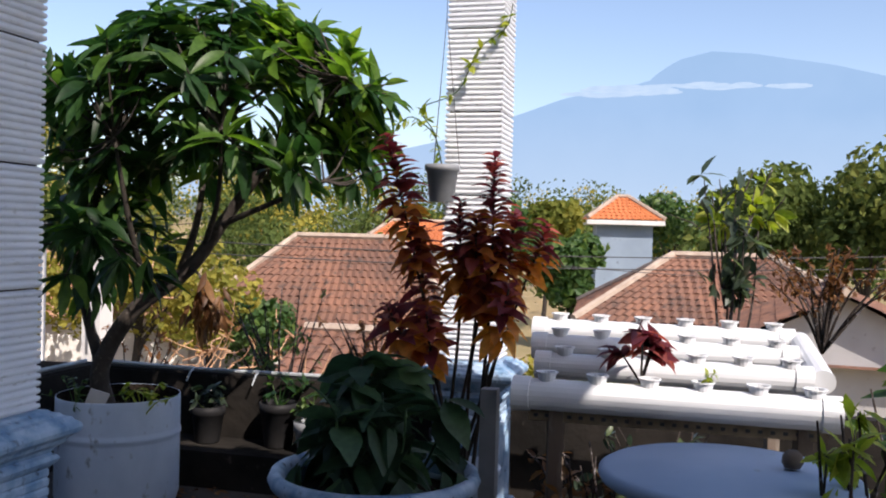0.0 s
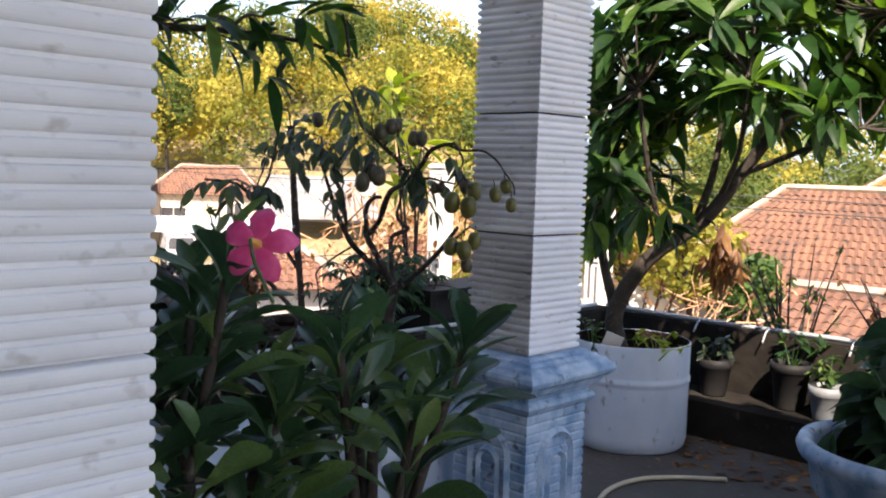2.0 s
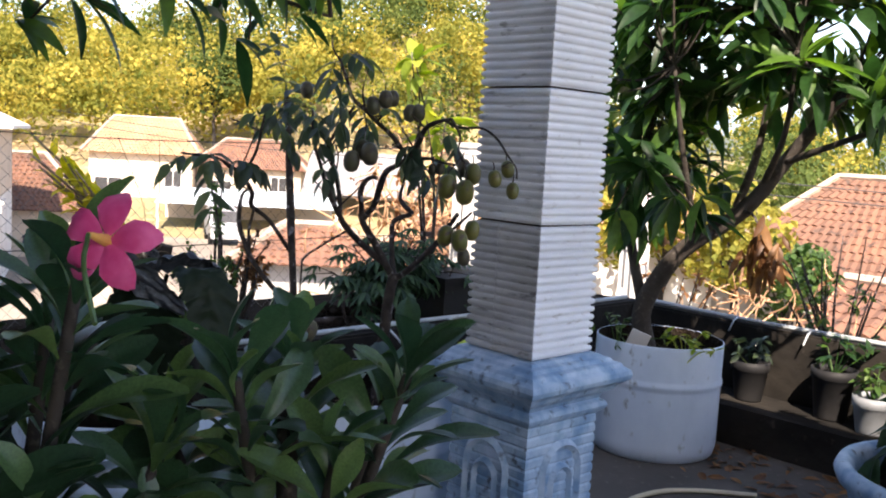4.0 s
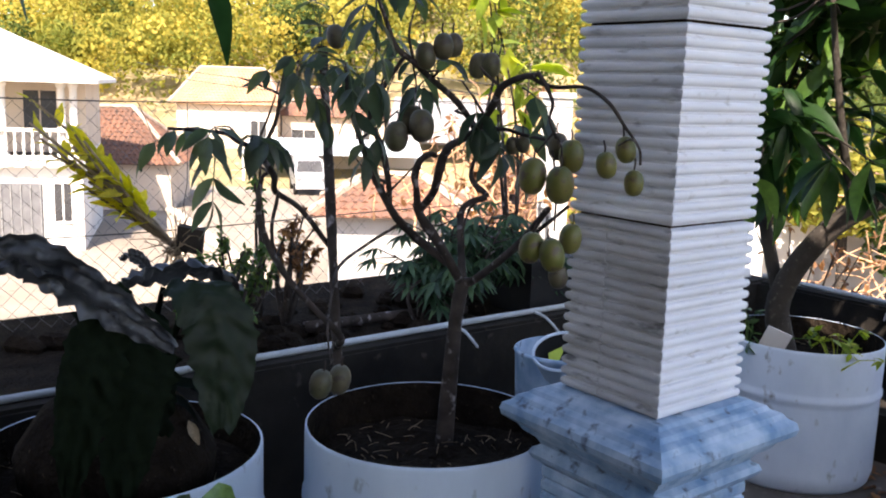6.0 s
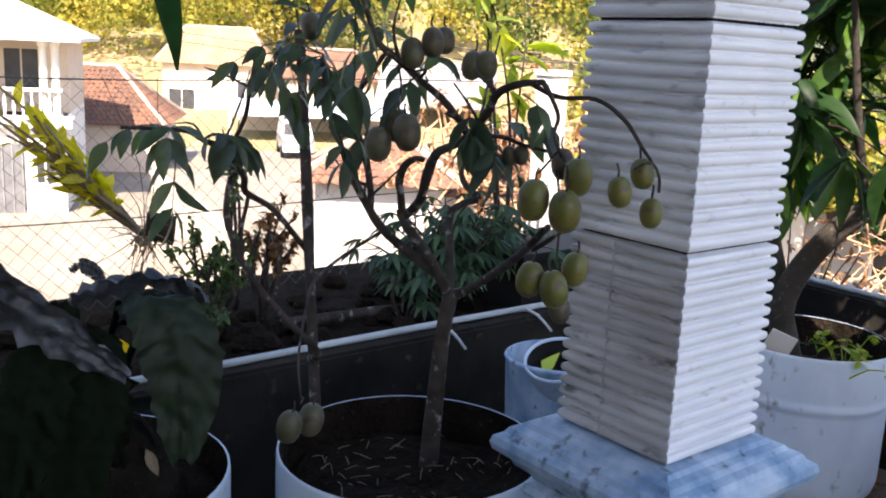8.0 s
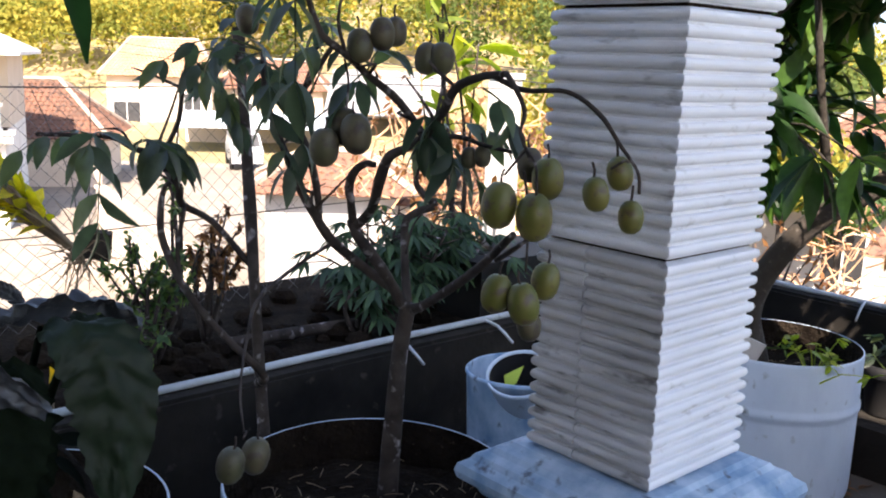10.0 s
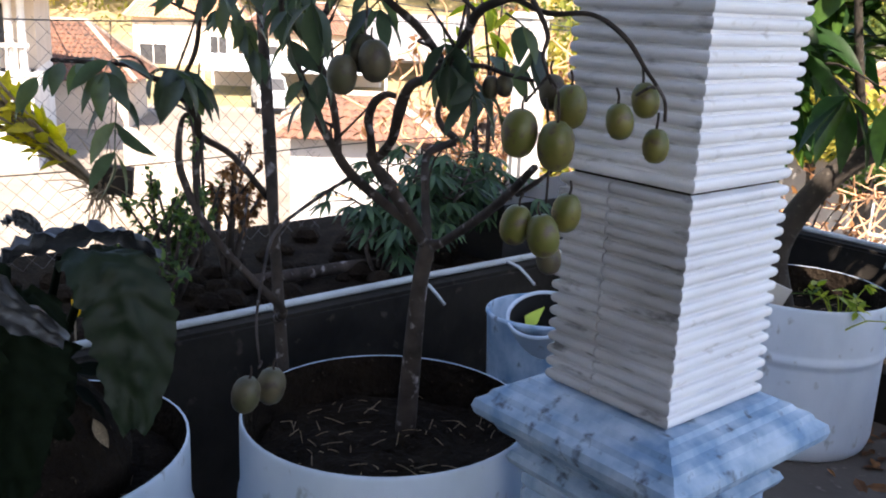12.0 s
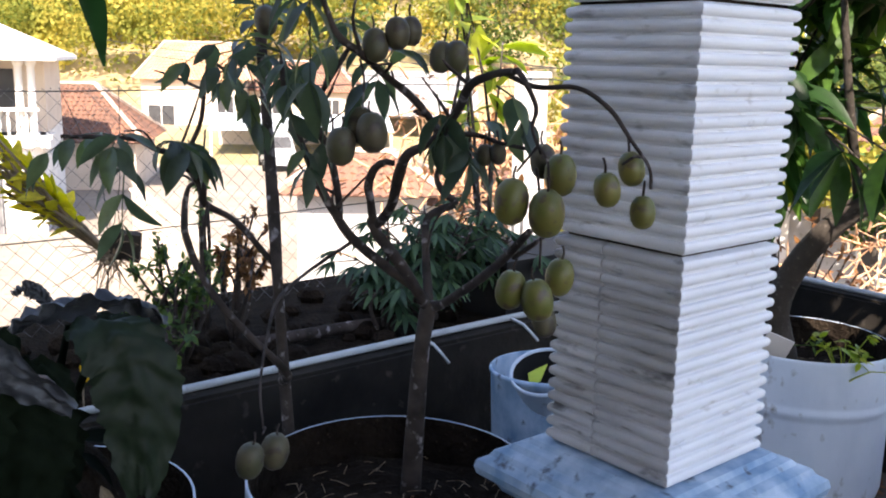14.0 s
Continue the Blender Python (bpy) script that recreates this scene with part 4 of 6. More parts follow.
def parked_car(x, y, turn):
    """A small white van seen from its front."""
    t = thing("car", "small white parked van by the shed", "car", pose(x, y, GROUND + 0.05, 0, 0, turn))
    v = [(sx * w_, y_, z_) for y_, z_, w_ in ((-1.9, 0.35, 0.74), (-1.9, 0.95, 0.76), (-1.25, 1.08, 0.78), (-0.75, 1.72, 0.66), (1.8, 1.75, 0.66), (1.95, 1.0, 0.78), (1.95, 0.35, 0.76)) for sx in (-1, 1)]
    part("body", Soup().add(v, [(2 * i, 2 * i + 1, (2 * i + 3) % 14, (2 * i + 2) % 14) for i in range(7)] + [tuple(range(0, 14, 2))[::-1], tuple(range(1, 14, 2))]), "carpaint", t)
    part("windscreen", Soup().add([(-0.66, -1.235, 1.14), (0.66, -1.235, 1.14), (0.58, -0.83, 1.66), (-0.58, -0.83, 1.66)], [(0, 1, 2, 3)]), "darkwin", t, "dark windscreen")
    for sx in (-1, 1):
        part("headlight", Soup().box(sx * 0.6 - 0.12, -1.93, 0.75, sx * 0.6 + 0.12, -1.905, 0.9), "greypvc", t)
        for y_ in (-1.2, 1.3):
            part("wheel", Soup().turned([(0.10, -0.09), (0.27, -0.09), (0.30, -0.05), (0.30, 0.05), (0.27, 0.09), (0.10, 0.09)], sides=18), "black", t, m=pose(sx * 0.72, y_, 0.30, 0, 90, 0))
    return t


parked_car(*by(-44.3, 49.0), 50)
garden_wall = Soup().box(-4.8, -0.1, GROUND, 4.8, 0.1, GROUND + 1.95).box(-4.85, -0.14, GROUND + 1.95, 4.85, 0.14, GROUND + 2.03)
tagged(part("garden_wall", garden_wall, "cream", m=pose(-17.6, 15.0, 0, 0, 0, -27.5)), "low cream rendered garden wall across the yard", "wall", kind="structure")


def white_post(x, y, top, label, half=0.085):
    t = thing("concrete_post", label, "post", pose(x, y, 0, 0, 0, TURN_T), "white posts")
    part("shaft", Soup().box(-half, -half, GROUND, half, half, top), "white", t)
    part("cap", Soup().box(-half - 0.012, -half - 0.012, top + 0.001, half + 0.012, half + 0.012, top + 0.03), "white", t)
    for k, (px_, pz, pw, ph) in enumerate(((-0.035, top - 0.75, 0.022, 0.35), (0.03, top - 0.85, 0.022, 0.4), (0.0, top - 0.62, 0.10, 0.022))):
        part("painted_bar", Soup().box(px_ - pw / 2, -half - 0.004, pz - ph / 2, px_ + pw / 2, -half, pz + ph / 2), "gate", t, "faded dark paint stroke")
    return t


# unseen block, added to dim the sky light on the pillar's left face
house("unseen plain house block added to hold back western sky light", *T(-7.2, -2.6)[:2], TURN_T, 4.0, 8.0, 2.6, 0.6, 0.5, "bluewall", "rooftile", tiles=False)
white_post(*by(-19.6, 8.2), 1.22, "white painted concrete post with faded dark strokes")
white_post(-3.20, 5.67, 1.36, "white painted concrete post behind the plum tree", 0.06)

# ---- woods and trees beyond ----


def crown_cards(soup, rng, x, y, z, r, count, size, squash=0.8, lumps=7):
    """A crown of many small clumps grouped in lumps, with gaps."""
    cs = [(np.array([x, y, z]) + np.clip(rng.normal(0, 1, 3), -1.3, 1.3) * r * 0.45 * np.array([1, 1, squash]), r * rng.uniform(0.35, 0.6)) for _ in range(lumps)]
    shape = card(0.75)
    for i in range(count):
        c, lr = cs[rng.integers(len(cs))]
        d = rng.normal(0, 1, 3)
        d /= np.linalg.norm(d)
        p = c + d * lr * rng.uniform(0.75, 1.08) * np.array([1, 1, squash])
        set_leaf(soup, shape, p, np.cross(d, rng.normal(0, 1, 3)) + d * 0.25, size * rng.uniform(0.6, 1.3), rng, up=d, twist=0.35)


rng = np.random.default_rng(11)
golden, deep = Soup(), Soup()
for i in range(600):
    az = rng.uniform(-82, 40) if i % 3 else rng.uniform(-62, -22)
    d = rng.uniform(72 if az < -25 else 50, 116)
    x, y = by(az, d)
    g = noise.noise(Vector((x * 0.03, y * 0.03, 4.0)))
    target = golden if (g + rng.normal(0, 0.15) > (0.07 if az < -18 else 0.1)) else deep
    crown_cards(target, rng, x, y, hill(x, y) + rng.uniform(2.6, 5.5), rng.uniform(2.2, 4.0), 360, 0.38)
tagged(part("woods", golden, "woods"), "sunlit golden-green woodland on the slope", "woods", kind="stuff")
tagged(part("woods", deep, "woodsgreen"), "deep green trees among the woodland", "woods", kind="stuff")


def tree(label, x, y, z0, trunk, r, mat, count, size, seed, group="village trees", bark="barkdark", squash=0.85, lumps=9):
    rg = np.random.default_rng(seed)
    t = thing("tree", label, "tree", pose(x, y, z0), group)
    w = Soup()
    top = np.array([rg.normal(0, 0.15) * r, rg.normal(0, 0.15) * r, trunk])
    w.tube([(0, 0, -0.2), top * 0.5 + rg.normal(0, 0.05, 3), top], (0.045 * r + 0.05, 0.03 * r + 0.02), 8, 4)
    for k in range(7):
        e = top + rg.normal(0, 1, 3) * r * np.array([0.55, 0.55, 0.35]) + np.array([0, 0, r * 0.35])
        w.tube([top * rg.uniform(0.6, 0.95), (top + e) / 2 + rg.normal(0, 0.08, 3) * r, e], (0.022 * r + 0.012, 0.006 * r), 6, 3)
    part("trunk", w, bark, t, smooth=True)
    c = Soup()
    crown_cards(c, rg, top[0], top[1], trunk + r * 0.55, r, count, size, squash, lumps)
    part("crown", c, mat, t)
    return t


for k, (az, d, zt, r, mat, lab) in enumerate((
        (18.6, 36, 1.6, 2.2, "woodsgreen", "dense dark green tree behind the houses"), (21.5, 38, 1.9, 2.4, "woodsgreen", "tall dark green tree behind the houses"),
        (24.8, 36, 2.0, 2.5, "woodsgreen", "broad dark green tree behind the houses"), (28.0, 34, 1.9, 2.5, "woodsgreen", "broad dark green tree at the village edge"),
        (6.6, 40, 1.6, 1.7, "woods", "yellow-green tree beside the orange roof"), (4.0, 38, 1.2, 1.7, "shrub", "leafy green tree behind the pillar"),
        (8.6, 33, 0.0, 1.5, "shrub", "bushy green tree behind the tiled house"), (14.5, 50, 1.6, 2.0, "shrub", "green tree behind the orange roof"),
        (-13.5, 24, -0.6, 1.8, "woods", "golden leafy tree behind the mango"), (-18.0, 26, -0.2, 1.9, "woods", "bushy golden tree behind the mango"), (-10.5, 25, -1.7, 1.2, "shrub", "green shrub before the tiled roof"),
        (-23.5, 24, 0.2, 1.8, "woods", "golden-green tree behind the white posts"), (-25.5, 20, -1.2, 1.3, "woods", "light golden-green shrub beyond the yard"), 
        (-57.0, 68, 2.2, 2.6, "woods", "golden tree above the roofs"), (-45.0, 74, 5.2, 3.0, "woodsgreen", "dark tree above the village roofs"),
        (1.0, 22, -2.6, 1.3, "woods", "yellow-green shrub beside the tiled roof"), (9.0, 18, -1.9, 1.3, "woods", "weedy yellow-green shrub beyond the parapet"), (13.0, 14, -2.2, 1.2, "woods", "dry scrub below the parapet"))):
    x, y = by(az, d)
    z0 = hill(x, y)
    tree(lab, x, y, z0, max(1.0, zt - z0 - r * 0.4), r, mat, 1700 if d > 30 else 1500, 0.34 if d > 30 else 0.22, 40 + k)

# ---- mango tree ----
MANGO = leaf(6, 0.29, 0.18, 0.30)
rg = np.random.default_rng(21)
mango = thing("mango_tree", "bushy mango tree with long glossy leaves in a drum", "tree", at(-1.55, 4.68, 0.44))
o = np.array((-1.55, 4.68, 0.44))
limbs = [([(-1.58, 4.66, 0.42), (-1.62, 4.66, 0.66), (-1.46, 4.66, 0.94), (-1.20, 4.67, 1.15), (-1.03, 4.66, 1.39), (-0.80, 4.59, 1.70)], (0.050, 0.026)),
         ([(-1.62, 4.68, 0.62), (-1.75, 4.76, 1.03), (-1.74, 4.86, 1.40), (-1.66, 4.85, 1.85)], (0.028, 0.012)),
         ([(-1.24, 4.66, 1.12), (-1.18, 4.76, 1.43), (-1.15, 4.80, 1.90)], (0.024, 0.010)),
         ([(-1.05, 4.66, 1.37), (-0.81, 4.49, 1.46), (-0.50, 4.30, 1.58)], (0.018, 0.009)),
         ([(-0.86, 4.6, 1.62), (-0.62, 4.45, 1.85), (-0.42, 4.32, 2.05)], (0.014, 0.007)),
         ([(-1.40, 4.67, 1.02), (-1.42, 4.45, 1.35), (-1.45, 4.30, 1.75)], (0.018, 0.009)),
         ([(-1.12, 4.66, 1.28), (-1.0, 4.40, 1.50), (-0.95, 4.22, 1.80)], (0.016, 0.008))]
wd = Soup()
for pts, r in limbs:
    wd.tube(np.array(pts) - o, r, 9, 5)
lv, young = Soup(), Soup()
for k in range(245):
    th, ph = rg.uniform(0, 6.28), rg.uniform(-0.75, 1.2)
    q = np.array((-1.06, 4.56, 1.92)) + np.array((0.88 * math.cos(th) * math.cos(ph), 0.52 * math.sin(th) * math.cos(ph), 0.56 * math.sin(ph))) * rg.uniform(0.55, 1.0)
    if (q[2] < 1.42 and q[0] > -1.0 and rg.uniform() < 0.5):
        continue
    pts_, _ = limbs[rg.integers(len(limbs))]
    near = min((p for l, _ in limbs for p in l[2:]), key=lambda p: np.linalg.norm(np.array(p) - q))
    mid = (np.array(near) + q) / 2 + np.array((0, 0, -0.03))
    wd.tube([np.array(near) - o, mid - o, q - o], (0.007, 0.0035), 5, 3, False)
    way = q - np.array((-1.1, 4.6, 1.45))
    # the sun-tinted leaves go high and to the right, where sun falls
    sunny = q[2] > 1.75 and q[0] > -0.9 and rg.uniform() < 0.55
    rosette(young if sunny else lv, MANGO, q - o, way, int(rg.integers(6, 10)), 0.20, rg, 1.0, 0.34 if not sunny else 0.1)
for k in range(52):   # low dense skirt on the far side from the sun
    q = np.array((-1.62, 4.60, 1.38)) + rg.normal(0, 1, 3) * (0.21, 0.16, 0.28)
    if q[2] < 0.85:
        continue
    wd.tube([np.array((-1.74, 4.80, 1.25)) - o, (q + np.array((-1.70, 4.74, 1.36))) / 2 - o, q - o], (0.006, 0.003), 5, 3, False)
    rosette(lv, MANGO, q - o, q - np.array((-1.6, 4.75, 1.2)), 7, 0.20, rg, 0.9, 0.6)
part("trunk", wd, "barkdark", mango, smooth=True)
part("leaves", lv, "mango", mango, smooth=True)
part("young_leaves", young, "mangolit", mango, "light green young leaves, tinted as sunlit", smooth=True)
dry = Soup()
for k in range(17):
    rosette(dry, MANGO, np.array((-1.06, 4.50, 1.0)) - o + rg.normal(0, 0.05, 3), (0.1, -0.2, -1), 4, 0.12, rg, 0.7, 0.8)
wd2 = Soup().tube([np.array((-1.2, 4.66, 1.15)) - o, np.array((-1.12, 4.55, 1.13)) - o, np.array((-1.06, 4.50, 1.0)) - o], (0.008, 0.004), 5, 3)
part("dead_twig", wd2, "bark", mango, smooth=True)
part("dry_leaves", dry, "drymango", mango, "hanging dry brown leaves", smooth=True)
part("plant_tag", Soup().box(-0.045, -0.003, 0, 0.045, 0.003, 0.11, pose(-1.60 + 1.55, 4.50 - 4.68, 0.03, 15, 20, 20)), "white", mango, "white plastic plant tag")


def tuft(label, x, y, z, mat, count, size, seed, category="plant", high=0.12, spread=0.8):
    """A low tuft of small leaves on soft stems."""
    rg = np.random.default_rng(seed)
    t = thing("weed", label, category, pose(x, y, z), "weeds")
    st, lf = Soup(), Soup()
    shape = leaf(3, 0.45, 0.1, 0.2)
    for k in range(count):
        e = rg.normal(0, 1, 3) * high * np.array([spread, spread, 0.3]) + np.array([0, 0, high])
        st.tube([(0, 0, -0.01), e * 0.5 + np.array([0, 0, high * 0.2]), e], (0.003, 0.0015), 4, 2, False)
        rosette(lf, shape, e, e, 5, size, rg, 0.9, 0.3)
    tagged(part("stalk", st, mat, t), kind="stuff")
    part("leaves", lf, mat, t, smooth=True)
    return t


tuft("yellow-green weed in the drum under the mango", -1.36, 4.50, 0.45, "lime", 10, 0.045, 3)
tuft("low green weed in the drum under the mango", -1.68, 4.52, 0.45, "shrub", 9, 0.04, 4)

# ---- plum tree with fruit ----
PLUM = leaf(5, 0.40, 0.15, 0.30)
plum = thing("plum_tree", "small ambarella plum tree with knobbly bare branches", "tree", at(-1.94, 2.98, 0.45))
o = np.array((-1.94, 2.98, 0.45))
rg = np.random.default_rng(33)
w = Soup()


def limb(radii, *pts, twigs=0):
    """A knobbly limb through the points, swollen at its joints, with a few short spurs."""
    p = np.array(pts) - o
    p[1:-1] += rg.normal(0, 0.003, p[1:-1].shape)
    n = len(p)
    r = np.interp(np.linspace(0, 1, n), np.linspace(0, 1, len(radii)), radii)
    w.tube(p, 0.80 * r * (1 + 0.16 * rg.uniform(-1, 1, n)), 9, 5)
    for k in range(twigs):
        q = p[rg.integers(1, n)]
        e = q + rg.normal(0, 0.05, 3) + np.array((0, 0, 0.05))
        w.tube([q, (q + e) / 2 + rg.normal(0, 0.010, 3), e], (0.0035, 0.0016), 6, 3)


limb((0.029, 0.023), (-1.995, 3.027, 0.42), (-1.985, 3.03, 0.62), (-1.975, 3.04, 0.80), (-1.961, 3.043, 0.915))
limb((0.017, 0.013, 0.008), (-1.961, 3.043, 0.905), (-1.908, 3.033, 0.923), (-1.713, 2.90, 1.048), (-1.558, 2.757, 1.164))
limb((0.006, 0.004), (-1.624, 2.823, 1.10), (-1.57, 2.792, 1.138), (-1.523, 2.778, 1.171))
limb((0.014, 0.012, 0.005), (-1.974, 3.06, 0.90), (-2.017, 3.112, 0.994), (-2.032, 3.13, 1.075), (-2.018, 3.158, 1.104), (-2.001, 3.185, 1.118), (-2.02, 3.175, 1.143), (-2.035, 3.169, 1.171), (-2.018, 3.162, 1.222), (-2.006, 3.151, 1.271), twigs=2)
limb((0.017, 0.014), (-1.962, 3.041, 0.90), (-1.974, 2.978, 0.99), (-1.977, 2.914, 1.054), (-1.975, 2.873, 1.097), (-1.972, 2.854, 1.125))
limb((0.012, 0.008), (-1.976, 2.864, 1.11), (-1.961, 2.832, 1.167), (-1.954, 2.816, 1.197), (-1.929, 2.803, 1.23), (-1.901, 2.802, 1.249), (-1.881, 2.805, 1.248))
limb((0.013, 0.012, 0.011), (-1.972, 2.868, 1.11), (-1.896, 2.82, 1.168), (-1.847, 2.777, 1.225), (-1.81, 2.748, 1.269), (-1.763, 2.735, 1.293), (-1.717, 2.721, 1.314))
limb((0.010, 0.007), (-1.717, 2.721, 1.314), (-1.669, 2.683, 1.347), (-1.636, 2.658, 1.371), (-1.575, 2.604, 1.403), (-1.522, 2.567, 1.421), (-1.462, 2.534, 1.428), twigs=3)
limb((0.005, 0.0025), (-1.462, 2.534, 1.428), (-1.441, 2.524, 1.415), (-1.428, 2.519, 1.389), (-1.423, 2.521, 1.355), (-1.415, 2.523, 1.32))
limb((0.005, 0.0026), (-1.494, 2.55, 1.425), (-1.438, 2.537, 1.408), (-1.377, 2.537, 1.402), (-1.328, 2.529, 1.383), (-1.292, 2.534, 1.343), (-1.274, 2.54, 1.312), (-1.266, 2.542, 1.285))
limb((0.010, 0.008, 0.004), (-1.717, 2.721, 1.314), (-1.729, 2.702, 1.34), (-1.747, 2.665, 1.382), (-1.764, 2.627, 1.415), (-1.776, 2.579, 1.44), (-1.787, 2.543, 1.474), (-1.791, 2.509, 1.525), (-1.789, 2.479, 1.57), twigs=6)
limb((0.007, 0.0035), (-1.717, 2.721, 1.314), (-1.651, 2.718, 1.319), (-1.588, 2.711, 1.315), (-1.54, 2.704, 1.306))
limb((0.014, 0.011, 0.005), (-1.985, 3.012, 0.956), (-2.019, 2.97, 0.994), (-2.048, 2.886, 1.073), (-2.059, 2.836, 1.132), (-2.063, 2.789, 1.199), (-2.064, 2.744, 1.276), (-2.054, 2.705, 1.366), (-2.048, 2.683, 1.448), twigs=4)
limb((0.011, 0.009, 0.005), (-2.055, 2.85, 1.11), (-2.054, 2.846, 1.169), (-2.062, 2.824, 1.25), (-2.072, 2.795, 1.327), (-2.035, 2.777, 1.37), (-1.982, 2.771, 1.432), (-1.954, 2.769, 1.464), twigs=5)
limb((0.018, 0.017, 0.016), (-2.314, 2.974, 0.42), (-2.30, 2.94, 0.60), (-2.316, 2.938, 0.89), (-2.38, 2.983, 1.083), (-2.412, 2.997, 1.35), (-2.419, 2.992, 1.50))
limb((0.010, 0.009, 0.004), (-2.358, 2.963, 0.96), (-2.37, 2.859, 1.069), (-2.355, 2.768, 1.124), (-2.322, 2.724, 1.177), (-2.317, 2.662, 1.235), (-2.305, 2.602, 1.259), (-2.299, 2.548, 1.277), (-2.295, 2.488, 1.284), (-2.294, 2.389, 1.294), twigs=3)
limb((0.007, 0.004), (-2.319, 2.674, 1.229), (-2.271, 2.677, 1.303), (-2.233, 2.664, 1.368), (-2.214, 2.656, 1.433), twigs=2)
limb((0.013, 0.010, 0.006), (-2.30, 2.93, 0.69), (-2.203, 2.84, 0.757), (-2.248, 2.795, 0.83), (-2.297, 2.755, 0.90), (-2.33, 2.728, 0.974), (-2.356, 2.706, 1.059), (-2.36, 2.698, 1.112), (-2.354, 2.716, 1.165), (-2.33, 2.72, 1.18))
limb((0.006, 0.005), (-2.33, 2.728, 0.974), (-2.336, 2.726, 1.046), (-2.333, 2.742, 1.10), (-2.355, 2.768, 1.124))
limb((0.005, 0.004, 0.0022), (-2.045, 2.89, 1.068), (-2.085, 2.80, 1.02), (-2.039, 2.654, 0.993), (-1.948, 2.533, 0.968), (-1.861, 2.441, 0.923), (-1.81, 2.39, 0.874))
part("trunk", w, "bark", plum, smooth=True)
tw, lv = Soup(), Soup()


def spray(tip, way, n, size=0.082, length=0.15, droop=1.3, pairs=3):
    """Compound leaves with hanging leaflets at a limb's end."""
    for k in range(n):
        sprig(lv, tw, np.array(tip) - o, np.array(way) + rg.normal(0, 0.5, 3), length * rg.uniform(0.7, 1.25), PLUM, size, rg, pairs, droop, 0.0020)


spray((-2.30, 2.53, 1.28), (0.0, -0.6, 0.7), 3, 0.088, 0.13)
spray((-2.31, 2.60, 1.26), (0.1, -0.3, 0.9), 2, 0.088, 0.12)
spray((-2.214, 2.656, 1.433), (0.3, 0.2, 0.5), 3, 0.068)
spray((-2.26, 2.78, 1.44), (0.3, 0.1, 0.6), 3, 0.066, 0.17)
spray((-2.419, 2.992, 1.49), (0.4, -0.2, 0.7), 4, 0.066, 0.2)
spray((-2.048, 2.683, 1.448), (-0.3, 0.0, 0.4), 4, 0.066, 0.17)
spray((-1.954, 2.769, 1.464), (0.0, 0.1, 0.6), 3)
spray((-1.69, 2.67, 1.385), (0.3, 0.2, 0.2), 1, 0.075, 0.07, 1.6, 2)
spray((-1.636, 2.658, 1.371), (0.2, 0.3, 0.1), 1, 0.074, 0.08, 1.7, 2)
spray((-1.536, 2.60, 1.405), (0.2, 0.4, 0.0), 1, 0.072, 0.09, 1.7, 2)
spray((-1.659, 2.715, 1.315), (0.1, -0.2, -0.3), 1, 0.080, 0.06, 1.5, 2)
spray((-1.76, 2.62, 1.425), (0.3, 0.1, 0.3), 2, 0.072, 0.09, 1.6, 2)
spray((-1.789, 2.479, 1.57), (0.0, -0.1, 0.5), 3)
spray((-2.035, 2.79, 1.34), (0.3, -0.1, 0.0), 1, 0.075, 0.06, 1.4, 1)
spray((-2.061, 2.746, 1.281), (-0.2, 0.1, 0.2), 1, 0.075, 0.07, 1.5, 2)
spray((-2.006, 3.151, 1.271), (0.0, 0.2, 0.6), 2)
tagged(part("leaf_stalk", tw, "plum", plum), kind="stuff")
part("leaves", lv, "plum", plum, smooth=True)


def fruit(p, size, seed, skin="fruit"):
    """An oval plum with its short stalk."""
    rg = np.random.default_rng(seed)
    t = thing("plum", "oval green ambarella plum hanging on its stalk", "fruit", pose(*p, rg.uniform(-10, 10), rg.uniform(-10, 10), rg.uniform(0, 360)), "plums on the tree")
    prof = [(0.002, -0.52), (0.14, -0.50), (0.27, -0.41), (0.35, -0.25), (0.385, -0.05), (0.37, 0.16), (0.30, 0.34), (0.19, 0.45), (0.08, 0.485), (0.03, 0.465)]
    size *= 0.86
    part("flesh", Soup().turned([(r * size, z * size) for r, z in prof], sides=16, wobble=0.012), skin, t, "russet-brown skin, darkened as backlit" if skin == "fruitbacklit" else "", smooth=True)
    part("stalk", Soup().tube([(0, 0, 0.46 * size), (0.002, 0, 0.46 * size + 0.010), (0.0, 0.002, 0.46 * size + 0.020)], 0.0018, 5, 2), "bark", t)
    return t


FRUITS = (((-1.757, 2.594, 1.461), 0.062), ((-1.73, 2.615, 1.48), 0.060), ((-1.737, 2.66, 1.485), 0.055), ((-1.663, 2.641, 1.445), 0.058), ((-1.638, 2.646, 1.446), 0.058), ((-2.01, 2.607, 1.50), 0.060), ((-1.797, 2.558, 1.302), 0.072), ((-1.790, 2.600, 1.334), 0.070), ((-1.755, 2.585, 1.325), 0.076))
MORE_FRUITS = (((-1.621, 2.711, 1.29), 0.042), ((-1.598, 2.714, 1.294), 0.042), ((-1.445, 2.50, 1.256), 0.074), ((-1.396, 2.51, 1.244), 0.076), ((-1.405, 2.562, 1.29), 0.068), ((-1.448, 2.590, 1.303), 0.058), ((-1.462, 2.536, 1.124), 0.066), ((-1.421, 2.540, 1.115), 0.070), ((-1.413, 2.590, 1.140), 0.064), ((-1.446, 2.611, 1.063), 0.055),
               ((-1.295, 2.545, 1.309), 0.052), ((-1.311, 2.509, 1.284), 0.052), ((-1.272, 2.535, 1.256), 0.050), ((-1.789, 2.341, 0.844), 0.066), ((-1.792, 2.396, 0.839), 0.068))
